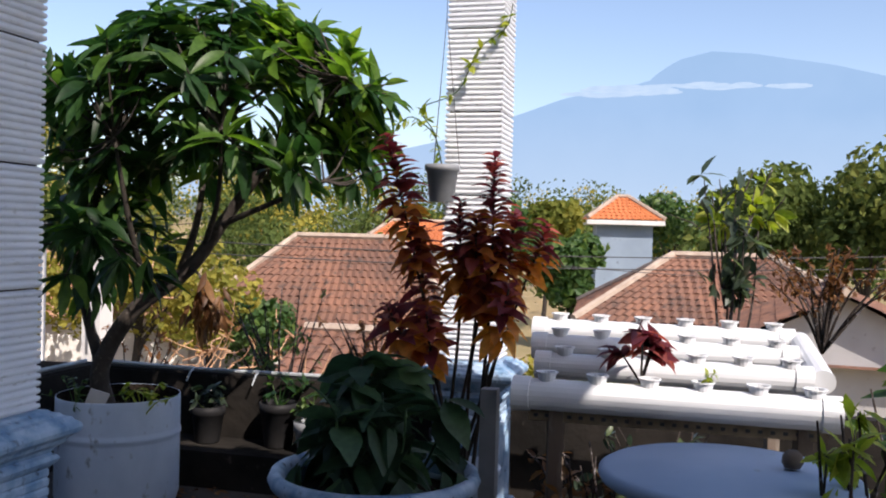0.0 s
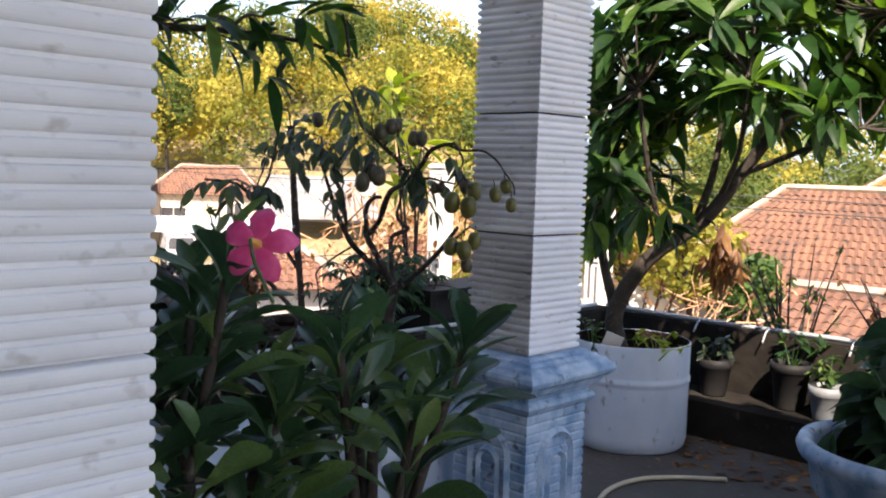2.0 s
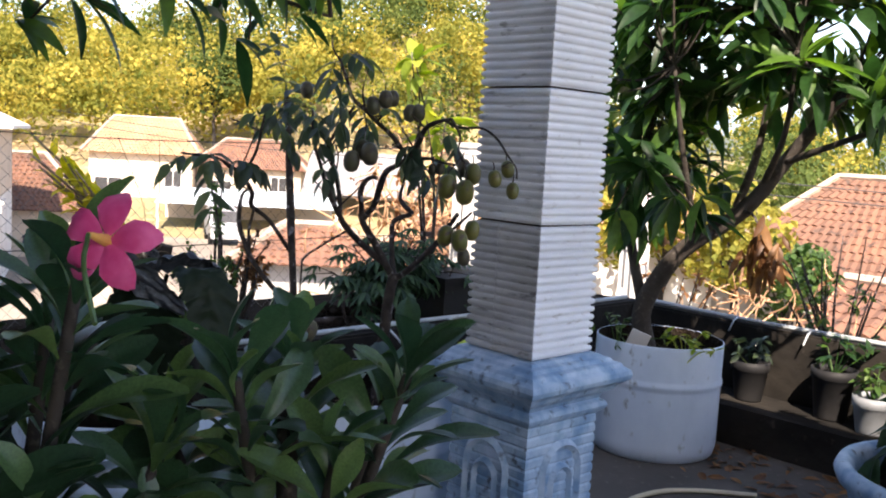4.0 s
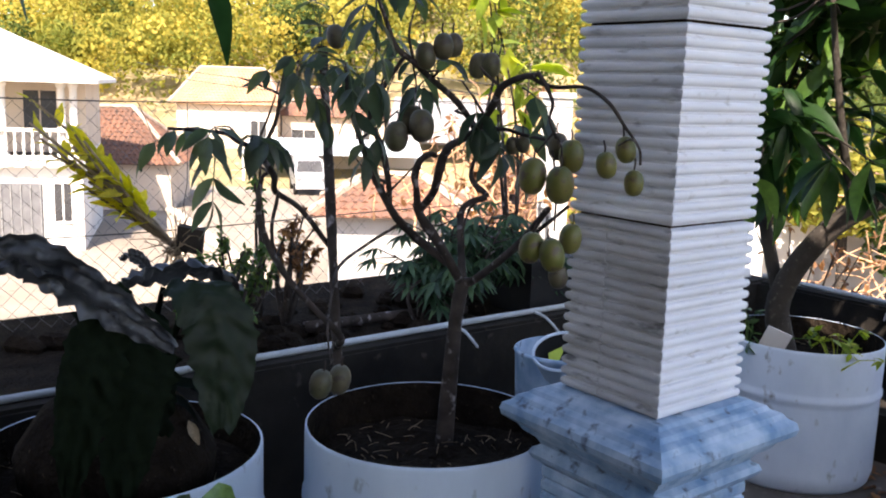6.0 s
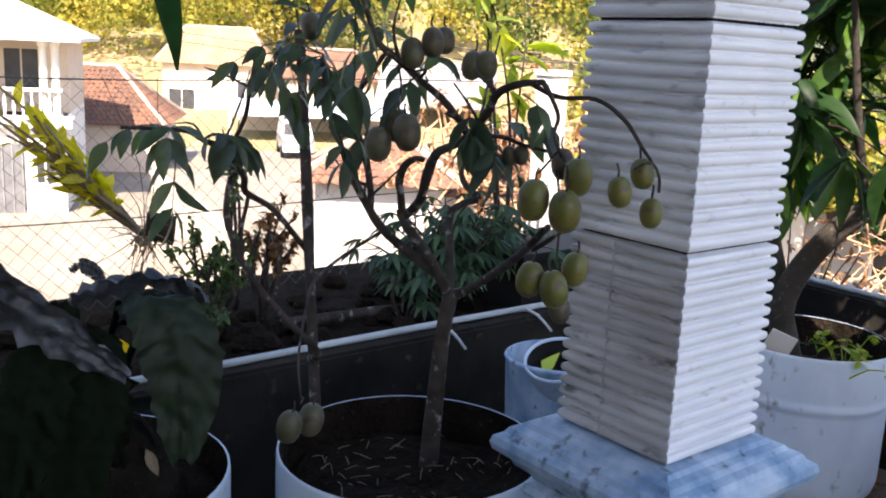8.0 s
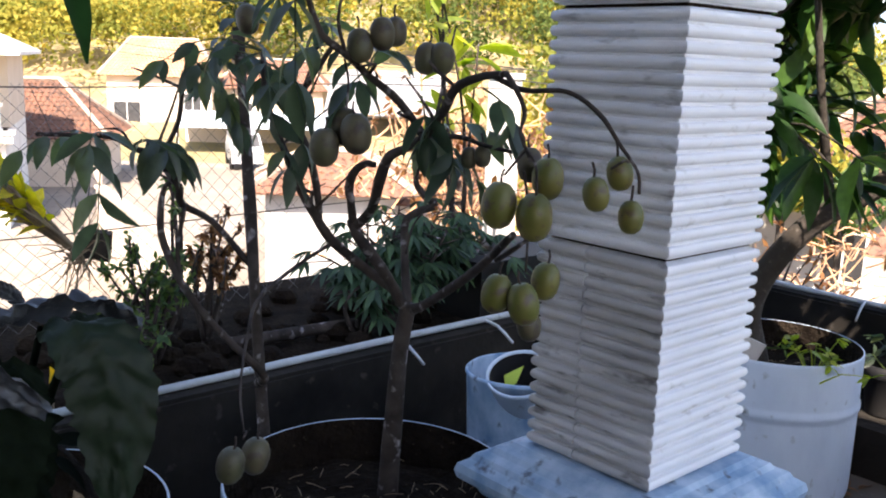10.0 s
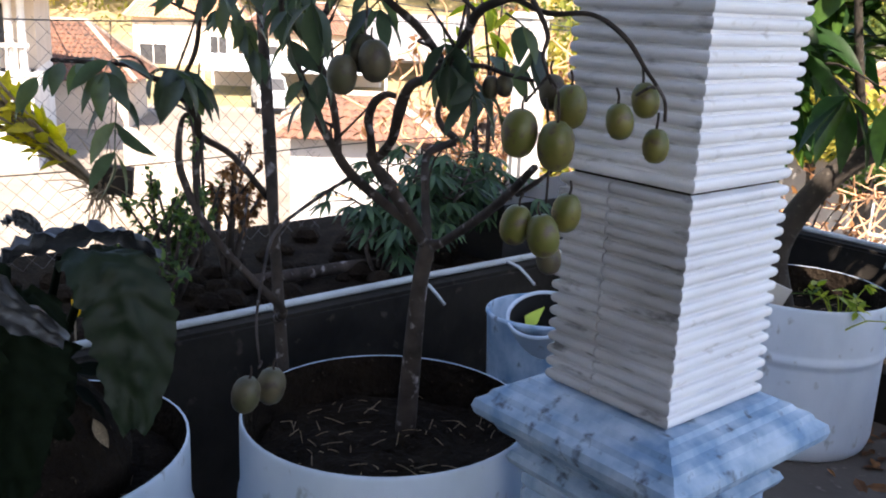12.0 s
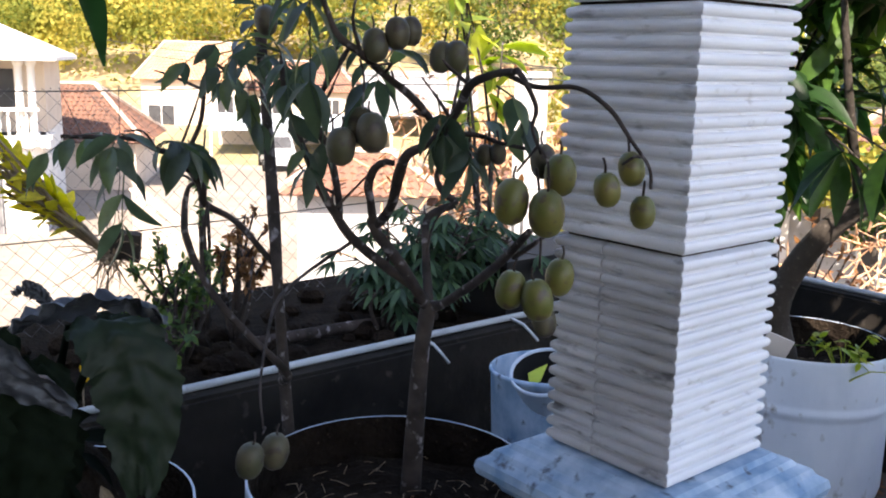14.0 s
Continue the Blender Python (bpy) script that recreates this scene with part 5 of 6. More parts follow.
# plums hanging against the light take the darkened skin
for k, (p, s_) in enumerate(FRUITS + MORE_FRUITS):
    fruit(p, s_, 60 + k, "fruitbacklit" if k < 11 or k > 21 or k == 14 or k == 18 else "fruit")
for a_, b_ in (((-1.42, 2.522, 1.33), (-1.40, 2.52, 1.285)), ((-1.42, 2.522, 1.33), (-1.442, 2.505, 1.295)), ((-1.425, 2.53, 1.30), (-1.43, 2.56, 1.155)), ((-1.776, 2.579, 1.44), (-1.775, 2.585, 1.36)), ((-1.81, 2.39, 0.874), (-1.792, 2.37, 0.875)), ((-1.28, 2.538, 1.325), (-1.30, 2.525, 1.315))):
    part("fruit_stalk", Soup().tube(np.array([a_, (np.array(a_) + np.array(b_)) / 2 + (0.004, 0.002, 0.006), b_]) - o, (0.0022, 0.0018), 5, 3), "bark", plum, smooth=True)

# ---- overhanging branch of a tree in another drum ----
drum_pot(at(-2.85, 0.98, 0, 20), "white painted half drum at the terrace edge")
rg = np.random.default_rng(52)
ov = thing("mango_tree", "young mango tree with a long drooping leafy branch", "tree", at(-2.85, 0.98, 0.42))
o = np.array((-2.85, 0.98, 0.42))
w, lv = Soup(), Soup()
w.tube(np.array([(-2.85, 0.98, 0.40), (-2.80, 1.02, 1.0), (-2.55, 1.15, 1.58)]) - o, (0.030, 0.018), 8, 5)
main = np.array([(-2.55, 1.15, 1.58), (-2.15, 1.42, 1.66), (-1.87, 1.75, 1.67), (-1.80, 1.93, 1.68), (-1.73, 2.12, 1.68), (-1.64, 2.24, 1.65)])
w.tube(main - o, (0.014, 0.004), 7, 5)
for k in range(8):
    t = rg.uniform(1.2, 5.0)
    i = min(4, int(t))
    p = main[i] * (1 - (t - i)) + main[i + 1] * (t - i)
    e = p + rg.normal(0, 0.045, 3) + np.array((0, 0, 0.01))
    w.tube([p - o, e - o], (0.004, 0.002), 5, 1, False)
    rosette(lv, leaf(8, 0.25, 0.15, 0.36), e - o, e - p + np.array((0.18, 0.16, 0.08)), 4, 0.14, rg, 0.7, 0.05)
for q in ((-2.05, 1.72, 1.50), (-1.98, 1.82, 1.56), (-1.823, 1.78, 1.600), (-1.792, 1.886, 1.625), (-1.743, 2.002, 1.648), (-1.684, 2.09, 1.655), (-1.631, 2.191, 1.681)):
    q = np.array(q) + (0.0, 0.0, 0.075)
    near = min(main, key=lambda c: np.linalg.norm(c - q))
    w.tube([near - o, (near + q) / 2 + (0, 0, 0.02) - o, q - o], (0.006, 0.003), 5, 4, False)
    rosette(lv, leaf(9, 0.24, 0.15, 0.36), q - o, (0.80, 0.50, -0.05), 6, 0.150, rg, 0.60, 0.12)
part("trunk", w, "barkdark", ov, smooth=True)
part("leaves", lv, "mango", ov, smooth=True)

# ---- desert rose and its neighbours ----


def clay_pot(t, r, h, mat, label=""):
    prof = [(r * 0.7, 0), (r * 0.74, 0.01), (r * 0.95, h - 0.05), (r * 1.04, h - 0.045), (r * 1.05, h), (r * 0.97, h), (r * 0.92, h - 0.03)]
    part("pot", Soup().turned(prof, sides=28), mat, t, label, True)
    part("soil", Soup().turned([(r * 0.9, h - 0.06), (r * 0.5, h - 0.035), (0.01, h - 0.03)], sides=20), "soil", t)




def spoon_leaf(n=9, width=0.30, curl=0.20):
    """A leaf 1 long along +y that widens to a blunt round tip, with a sunken midrib."""
    v = []
    for i in range(n + 1):
        t = i / n
        h = width * 0.5 * max(0.05, math.sin(math.pi * min(0.97, t ** 2.5)) ** 0.58)
        z = 0.10 * math.sin(math.pi * t) - curl * t * t
        v += [(-h, t, z + 0.34 * h), (-h * 0.5, t, z + 0.20 * h), (0, t, z - 0.06 * h), (h * 0.5, t, z + 0.20 * h), (h, t, z + 0.34 * h)]
    f = [(5 * i + k, 5 * i + k + 1, 5 * i + k + 6, 5 * i + k + 5) for i in range(n) for k in range(4)]
    return np.array(v), f


ADEN = spoon_leaf()
SPOON = Soup().add(*ADEN).mesh("leaf", True)
SPOON.materials.append(M["adenium"])


def single_leaf(parent, base, way, size, rg, twist=0.35):
    y = Vector(way).normalized()
    x = y.cross(Vector((0, 0, 1)) + Vector(rg.normal(0, twist, 3))).normalized()
    z = x.cross(y)
    m = Matrix((x, y, z)).transposed().to_4x4()
    part("leaf", SPOON, "adenium", parent, m=Matrix.Translation(base) @ m @ Matrix.Diagonal((size, size, size, 1)))


def desert_rose(m, label, stems, seed, size, pot):
    rg = np.random.default_rng(seed)
    t = thing("desert_rose", label, "plant", m)
    clay_pot(t, pot[0], pot[1], "black", "black plastic pot")
    for e, n_ in stems:
        e = np.array(e)
        z0 = pot[1] - 0.05
        part("stem", Soup().tube([(e[0] * 0.15, e[1] * 0.15, z0), (e[0] * 0.5, e[1] * 0.5, z0 + (e[2] - z0) * 0.5), e], (0.013, 0.007), 8, 4), "barkdark", t, smooth=True)
        up = np.array((e[0] * 0.9, e[1] * 0.9, 0.55))
        up /= np.linalg.norm(up)
        n_ = int(n_ * 1.45)
        for k in range(n_):
            a = k * 2.4
            side = np.array((math.cos(a), math.sin(a), 0))
            lean = 0.30 + 1.25 * k / n_
            p = e - up * 0.20 * (k / n_) ** 1.3
            single_leaf(t, p, up + side * lean + rg.normal(0, 0.12, 3), size * rng_size(rg, k / n_), rg)
    return t


def rng_size(rg, t):
    return (0.75 + 0.45 * t) * rg.uniform(0.8, 1.15)


desert_rose(at(-0.98, 1.37), "leafy desert rose with spoon-shaped leaves in a pot", (((0.11, 0.10, 1.05), 14), ((0.02, -0.13, 1.07), 15), ((-0.10, 0.09, 1.04), 15), ((0.0, 0.0, 1.06), 12), ((-0.16, -0.08, 0.98), 14), ((0.10, -0.04, 0.96), 11), ((0.02, 0.18, 0.98), 13), ((-0.05, -0.20, 0.88), 13), ((-0.2, 0.14, 0.92), 13), ((-0.14, -0.12, 0.78), 14), ((0.0, -0.20, 0.76), 13)), 71, 0.140, (0.17, 0.62))
desert_rose(at(-1.16, 1.06), "desert rose with a pink flower and dark leaves", (((0.12, 0.02, 1.19), 13), ((0.02, 0.06, 1.14), 14), ((-0.08, -0.03, 1.16), 14), ((0.06, -0.11, 1.06), 14), ((-0.05, 0.14, 1.04), 14), ((0.14, 0.12, 0.98), 13), ((-0.16, 0.05, 1.02), 13), ((0.10, -0.02, 0.95), 12), ((0.16, 0.05, 0.86), 10)), 72, 0.150, (0.16, 0.60))
fl = thing("flower", "pink desert rose flower with a yellow throat", "flower", look((-0.975, 1.067, 1.243), (-0.45, -0.05, 1.55)) @ Matrix.Diagonal((0.86, 0.86, 0.86, 1)))
pet = np.array([(x, y, z) for y, hw, z in ((0.006, 0.004, -0.006), (0.020, 0.015, -0.008), (0.036, 0.0205, -0.010), (0.050, 0.017, -0.002), (0.061, 0.004, 0.014)) for x, z in ((-hw, z), (0, z - 0.003), (hw, z + 0.002))])
pf = [q for i in range(4) for q in ((3 * i, 3 * i + 1, 3 * i + 4, 3 * i + 3), (3 * i + 1, 3 * i + 2, 3 * i + 5, 3 * i + 4))]
for k in range(5):
    part("petal", Soup().add(pet, pf), "petal", fl, smooth=True, m=pose(0, 0, 0, 0, 0, 72 * k + 8))
part("throat", Soup().turned([(0.008, -0.004), (0.006, -0.02), (0.003, -0.05)], sides=10), "throat", fl, "yellow throat")
part("stalk", Soup().tube([(0, 0, -0.05), (-0.02, -0.04, -0.09), (-0.06, -0.10, -0.13)], 0.003, 5, 3), "adenium", fl)

# ---- broad-leaved plant in the drum ----
rg = np.random.default_rng(81)
broad = thing("broad_leaved_plant", "large plant with grey crumpled and dark green drooping leaves", "plant", at(-2.465, 2.365, 0.45))
FROND = leaf(8, 0.42, 0.25, 0.5, 0.02, tip=0.5)
BLADE_N, BLADE_M = 40, 13


def blade(pts, half, side, droop, seed, ragged=0.25, crumple=0.016):
    """A crumpled leaf blade with a midrib and side veins, hanging off a bent line."""
    p = np.array(pts)
    tt, u = np.linspace(0, 1, BLADE_N), np.linspace(0, 1, len(p))
    c = np.stack([np.interp(tt, u, p[:, k]) for k in range(3)], 1)
    for _ in range(6):
        c[1:-1] = (c[:-2] + 2 * c[1:-1] + c[2:]) / 4
    d = np.gradient(c, axis=0)
    d /= np.linalg.norm(d, axis=1)[:, None] + 1e-9
    sd = np.array(side, float) - d * (d @ np.array(side, float))[:, None]
    sd /= np.linalg.norm(sd, axis=1)[:, None] + 1e-9
    nr = np.cross(sd, d)
    v = []
    for i in range(BLADE_N):
        hw = half * math.sin(math.pi * (0.10 + 0.86 * tt[i])) ** 0.7
        for j in range(BLADE_M):
            s = 2 * j / (BLADE_M - 1) - 1
            edge = 1 + ragged * abs(s) * noise.noise(Vector((i * 0.5, seed + (s > 0) * 9, 0)))
            fold = crumple * (noise.noise(Vector((i * 0.30, s * 2.2, seed))) + 0.6 * noise.noise(Vector((i * 0.7, s * 5, seed + 3)))) + 0.004 * math.sin(tt[i] * 60 - abs(s) * 9) - 0.008 * max(0, 1 - abs(s) * 5)
            v.append(c[i] + sd[i] * hw * s * edge + nr[i] * fold + np.array((0, 0, -droop * abs(s) ** 1.6)))
    return Soup().add(v, [(i * BLADE_M + j, i * BLADE_M + j + 1, (i + 1) * BLADE_M + j + 1, (i + 1) * BLADE_M + j) for i in range(BLADE_N - 1) for j in range(BLADE_M - 1)])


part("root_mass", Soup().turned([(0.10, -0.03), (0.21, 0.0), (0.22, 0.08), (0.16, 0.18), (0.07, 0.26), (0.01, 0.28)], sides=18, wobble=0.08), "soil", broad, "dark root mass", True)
ACROSS = (0.55, 0.83, 0.0)


def hanging(half, droop, mt, lab, *pts, side=ACROSS, ragged=0.25, crumple=0.016):
    part("leaf_blade", blade(pts, half, side, droop, 300 + len(broad.children), ragged, crumple), mt, broad, lab, True)


GREY, DARK = "grey crumpled arching leaf", "dark green hanging leaf"
hanging(0.050, 0.012, "drift", GREY, (-0.023, -0.355, 0.585), (0.027, -0.313, 0.60), (0.088, -0.276, 0.608), (0.147, -0.241, 0.582), (0.195, -0.212, 0.545), (0.235, -0.166, 0.502), (0.278, -0.121, 0.456), (0.305, -0.07, 0.406), side=(0.35, 0.25, 0.9), ragged=0.35, crumple=0.024)
hanging(0.036, 0.0, "drift", GREY, (-0.02, -0.33, 0.565), (0.06, -0.27, 0.575), (0.13, -0.23, 0.55), (0.20, -0.17, 0.49), (0.25, -0.12, 0.44), side=(0.6, -0.6, 0.3), ragged=0.35, crumple=0.022)
hanging(0.048, 0.012, "drift", GREY, (0.10, -0.10, 0.44), (0.062, -0.04, 0.482), (0.054, 0.015, 0.505), (0.061, 0.084, 0.512), (0.081, 0.147, 0.512), (0.097, 0.215, 0.498), (0.131, 0.265, 0.45), side=(0.72, -0.25, 0.5), ragged=0.35, crumple=0.022)
hanging(0.016, 0.0, "drift", "narrow curled grey leaf", (0.05, 0.06, 0.505), (0.035, 0.045, 0.535), (0.018, 0.025, 0.548), (0.006, 0.008, 0.535), side=(0.3, 0.7, 0.3), crumple=0.008)
# near-black blades, coloured for the plant's shaded side
hanging(0.062, 0.01, "shadeleaf", DARK, (0.16, -0.10, 0.52), (0.19, -0.16, 0.46), (0.205, -0.20, 0.37), (0.20, -0.23, 0.27), (0.19, -0.25, 0.10), ragged=0.5)
hanging(0.085, 0.01, "shadeleaf", DARK, (0.162, -0.03, 0.45), (0.20, -0.09, 0.40), (0.23, -0.13, 0.30), (0.24, -0.16, 0.08), ragged=0.5)
hanging(0.050, 0.01, "shadeleaf", DARK, (0.12, 0.0, 0.42), (0.15, -0.008, 0.337), (0.17, -0.03, 0.224), (0.18, -0.04, 0.05), ragged=0.5)
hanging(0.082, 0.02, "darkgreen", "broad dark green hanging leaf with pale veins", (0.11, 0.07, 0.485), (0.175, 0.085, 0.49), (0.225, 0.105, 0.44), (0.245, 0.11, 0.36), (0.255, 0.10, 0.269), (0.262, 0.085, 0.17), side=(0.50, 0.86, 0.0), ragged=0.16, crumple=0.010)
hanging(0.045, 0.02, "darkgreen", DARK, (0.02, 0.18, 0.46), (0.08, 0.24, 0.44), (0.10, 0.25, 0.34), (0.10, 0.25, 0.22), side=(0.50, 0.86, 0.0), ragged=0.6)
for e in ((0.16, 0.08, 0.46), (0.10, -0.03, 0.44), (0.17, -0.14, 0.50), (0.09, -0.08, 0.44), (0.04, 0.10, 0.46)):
    part("leaf_stalk", Soup().tube([(e[0] * 0.2, e[1] * 0.2, 0.0), (e[0] * 0.6, e[1] * 0.6, e[2] * 0.6), e], (0.012, 0.007), 7, 4), "shadeleaf", broad, smooth=True)
for e in ((0.19, 0.05, 0.18),):
    part("dry_leaf", Soup().add(*leaf(4, 0.4, 0.3, 0.4)), "straw", broad, "small dry straw-coloured leaf", True, m=pose(e[0], e[1], e[2], -60, 20, 200 + 900 * e[1]) @ Matrix.Diagonal((0.06, 0.06, 0.06, 1)))
# filler leaves, the dark between the blades put into their colour
lv = Soup()
for k in range(26):
    a = rg.uniform(0, 6.28)
    b = np.array((0.10 * math.cos(a), 0.10 * math.sin(a), rg.uniform(0.02, 0.25)))
    set_leaf(lv, FROND, b, (math.cos(a), math.sin(a), rg.uniform(-0.6, 0.35)), rg.uniform(0.08, 0.16), rg, twist=0.35)
tagged(part("small_leaves", lv, "shadeleaf", broad, smooth=True), kind="stuff")

# ---- bed outside the west parapet ----
tagged(part("planting_bed", Soup().box(LEFT_A - 1.15, 1.2, GROUND, LEFT_A - 0.065, FAR_B + 0.3, 0.48), "soil", m=TM), "dark earth bed along the outside of the parapet", "bed", kind="structure")
log = thing("log", "weathered grey-brown log lying on the earth bed", "log")
part("wood", Soup().tube([T(-3.80, 2.55, 0.515), T(-3.76, 2.95, 0.52), T(-3.72, 3.25, 0.515)], (0.022, 0.018), 10, 4), "bark", log, smooth=True)
tub = thing("tub", "black plastic tub standing on the earth bed", "tub", spot(-3.74, 3.86, 0.48))
part("shell", Soup().box(-0.15, -0.38, 0, 0.15, 0.38, 0.21).box(-0.165, -0.395, 0.21, 0.165, 0.395, 0.235), "black", tub)


def palmate(soup, base, way, size, rg, fingers=7):
    """A papaya-like leaf with fingers."""
    w = np.asarray(way, float)
    w /= np.linalg.norm(w)
    side = np.cross(w, (0, 0, 1))
    side /= np.linalg.norm(side) + 1e-9
    for k in range(fingers):
        a = (k - (fingers - 1) / 2) * 0.55
        set_leaf(soup, FINGER, base, w * math.cos(a) + side * math.sin(a) + np.array((0, 0, -0.35)), size * (1 - 0.1 * abs(k - (fingers - 1) / 2)), rg, twist=0.15)


FINGER = leaf(4, 0.24, 0.15, 0.25)


def shrub(label, m, mat, high, spread, stems, size, seed, style="rosette", bark="bark", group="bed shrubs", n_leaf=9):
    rg = np.random.default_rng(seed)
    t = thing("shrub", label, "shrub", m, group)
    w, lv = Soup(), Soup()
    for k in range(stems):
        a = rg.uniform(0, 6.28)
        e = np.array((math.cos(a) * spread * rg.uniform(0.2, 1), math.sin(a) * spread * rg.uniform(0.2, 1), high * rg.uniform(0.7, 1.05)))
        mid = e * (0.4, 0.4, 0.55) + rg.normal(0, 0.03, 3)
        part("stem", Soup().tube([(0, 0, -0.02), mid, e], (0.010, 0.003), 6, 4), bark, t, smooth=True)
        for j in range(n_leaf if style != "rosette" else max(2, n_leaf // 3)):
            q = mid + (e - mid) * rg.uniform(0.0, 1.05)
            d = np.array((rg.normal(), rg.normal(), rg.uniform(-0.2, 0.7)))
            if style == "palmate":
                p2 = q + d / np.linalg.norm(d) * size * 0.9
                w.tube([q, p2], (0.003, 0.002), 4, 1, False)
                palmate(lv, p2, d * (1, 1, 0.2), size, rg)
            else:
                rosette(lv, SMALL, q, d, 6, size, rg, 0.9, 0.25)
    if w.v:
        tagged(part("leaf_stalk", w, bark, t, smooth=True), kind="stuff")
    tagged(part("foliage", lv, mat, t, smooth=True), kind="stuff")
    return t


SMALL = leaf(3, 0.42, 0.12, 0.2)
shrub("dark papaya-like shrub with fingered leaves on the bed", spot(-3.78, 3.22, 0.48), "spinach", 0.44, 0.26, 13, 0.10, 91, "palmate", n_leaf=7)
shrub("dark fingered shrub beside the black tub", spot(-3.80, 3.55, 0.48), "spinach", 0.36, 0.22, 11, 0.10, 92, "palmate", n_leaf=7)
shrub("low dark fingered shrub on the bed", spot(-3.7, 3.0, 0.48), "spinach", 0.26, 0.2, 9, 0.10, 90, "palmate", n_leaf=6)
shrub("thin shrub with small leaves and reddish tips", spot(-3.85, 2.32, 0.48), "shrub", 0.38, 0.20, 13, 0.034, 93, n_leaf=30)
shrub("thin small-leaved shrub against the light", spot(-3.95, 2.55, 0.48), "drymango", 0.42, 0.18, 11, 0.034, 94, n_leaf=30)
shrub("tall thin shrub with light small leaves", spot(-4.15, 2.55, 0.48), "shrub", 0.80, 0.10, 3, 0.05, 95, n_leaf=12)
shrub("low green weed tuft on the earth bed", spot(-3.68, 2.15, 0.48), "shrub", 0.22, 0.18, 10, 0.04, 96, n_leaf=12)
shrub("light green broad-leaved sapling behind the pillar", spot(-4.0, 3.75, 0.48), "lime", 1.30, 0.20, 4, 0.17, 97, n_leaf=6)
clods, rg = Soup(), np.random.default_rng(99)
for k in range(150):
    p = T(rg.uniform(-4.3, -3.5), rg.uniform(1.6, 4.6), 0.48)
    r = rg.uniform(0.02, 0.06)
    clods.turned([(r * 0.8, -0.01), (r, r * 0.4), (r * 0.6, r * 0.9), (0.005, r * 1.05)], p, 7, 0.12)
tagged(part("earth_clods", clods, "soil"), "loose dark clods of earth on the bed", "earth", kind="stuff")
shrub("tangled dry shrub outside the parapet", spot(-3.55, 5.4, GROUND) @ pose(0, 0, 3.9), "drymango", 1.0, 0.45, 12, 0.05, 98, n_leaf=4)



def dry_tree(x, y, z, label, seed, r, mat="drytwig", twigs=150):
    """A leafless sun-dried tree of thin crossing twigs."""
    rg = np.random.default_rng(seed)
    t = thing("tree", label, "tree", pose(x, y, GROUND))
    h = z - GROUND
    part("trunk", Soup().tube([(0, 0, -0.1), (0.1, 0.05, h * 0.5), (0, 0, h - r * 0.6)], (0.06, 0.03), 8, 4), "bark", t, smooth=True)
    tw, lf = Soup(), Soup()
    for k in range(twigs):
        p = np.array((0, 0, h - r * 0.6)) + rg.normal(0, 0.42, 3) * r * (1.1, 1.1, 0.9)
        d = rg.normal(0, 1, 3) + (0, 0, 0.9)
        d /= np.linalg.norm(d)
        q = p + d * r * rg.uniform(0.2, 0.55)
        tw.tube([p, (p + q) / 2 + rg.normal(0, 0.05, 3) * r, q], (0.008, 0.003), 5, 3, False)
        if k % 2:
            rosette(lf, SMALL, q, d, 4, 0.07, rg, 0.9, 0.4)
    tagged(part("brushwood", tw, mat, t, "tangle of orange-brown dry twigs"), kind="stuff")
    tagged(part("dry_leaves", lf, "drymango", t, smooth=True), kind="stuff")
    return t


dry_tree(-3.80, 6.20, 1.10, "leafless orange-brown dry tree below the terrace", 201, 0.62, twigs=330)
dry_tree(*by(-13.0, 8.0), 0.35, "dry twiggy tree below the parapet", 202, 0.9)

# ---- chain-link fence behind the bed ----
fence = thing("fence", "thin galvanised chain-link fence with line wires", "fence", TM)
FA, FB0, FB1, FZ0, FZ1 = -4.40, -0.6, 3.2, 0.1, 1.32
for b in (-0.6, 5.6):
    part("post", Soup().tube([(FA, b, GROUND), (FA, b, FZ1 + 0.05)], 0.022, 8, 1), "steel", fence, smooth=True)
for z in (0.82, FZ1):
    part("line_wire", Soup().tube([(FA, b, z + 0.012 * math.sin(b * 2.2)) for b in np.linspace(FB0, 5.6, 18)], 0.0026, 5, 2), "wire", fence)
net, cell = Soup(), 0.066
span_z = FZ1 - FZ0
k = -int(span_z / cell) - 1
while FB0 + k * cell < FB1:
    b0 = FB0 + k * cell
    for s in (1, -1):
        p, q = np.array((FA, b0, FZ0 if s > 0 else FZ1)), np.array((FA, b0 + span_z, FZ1 if s > 0 else FZ0))
        t0, t1 = max(0, (FB0 - p[1]) / span_z), min(1, (FB1 - p[1]) / span_z)
        if t1 > t0:
            net.tube([p + (q - p) * t0, p + (q - p) * t1], 0.0009, 4, 1, False)
    k += 1
tagged(part("mesh", net, "gate", fence, "diamond wire mesh"), kind="stuff")

# ---- orchid on the fence ----
rg = np.random.default_rng(101)
orch = thing("orchid", "yellowing orchid with long canes tied to the fence", "orchid", at(-3.52, 3.34, 0.76))
w, lv = Soup(), Soup()
for k in range(18):
    tip = np.array((-0.20, -0.42, 0.52)) * rg.uniform(0.45, 1.05) + rg.normal(0, 0.035, 3)
    part("cane", Soup().tube([(0, 0, 0), tip * 0.5 + rg.normal(0, 0.02, 3), tip], (0.009, 0.005), 6, 4), "straw", orch, smooth=True)
    if k < 12:
        for j in range(9):
            q = tip * (0.45 + 0.06 * j)
            set_leaf(lv, leaf(3, 0.42, 0.2, 0.15), q, tip / np.linalg.norm(tip) + rg.normal(0, 0.45, 3), rg.uniform(0.07, 0.12), rg)
part("foliage", lv, "orchid", orch, smooth=True)
rt = Soup()
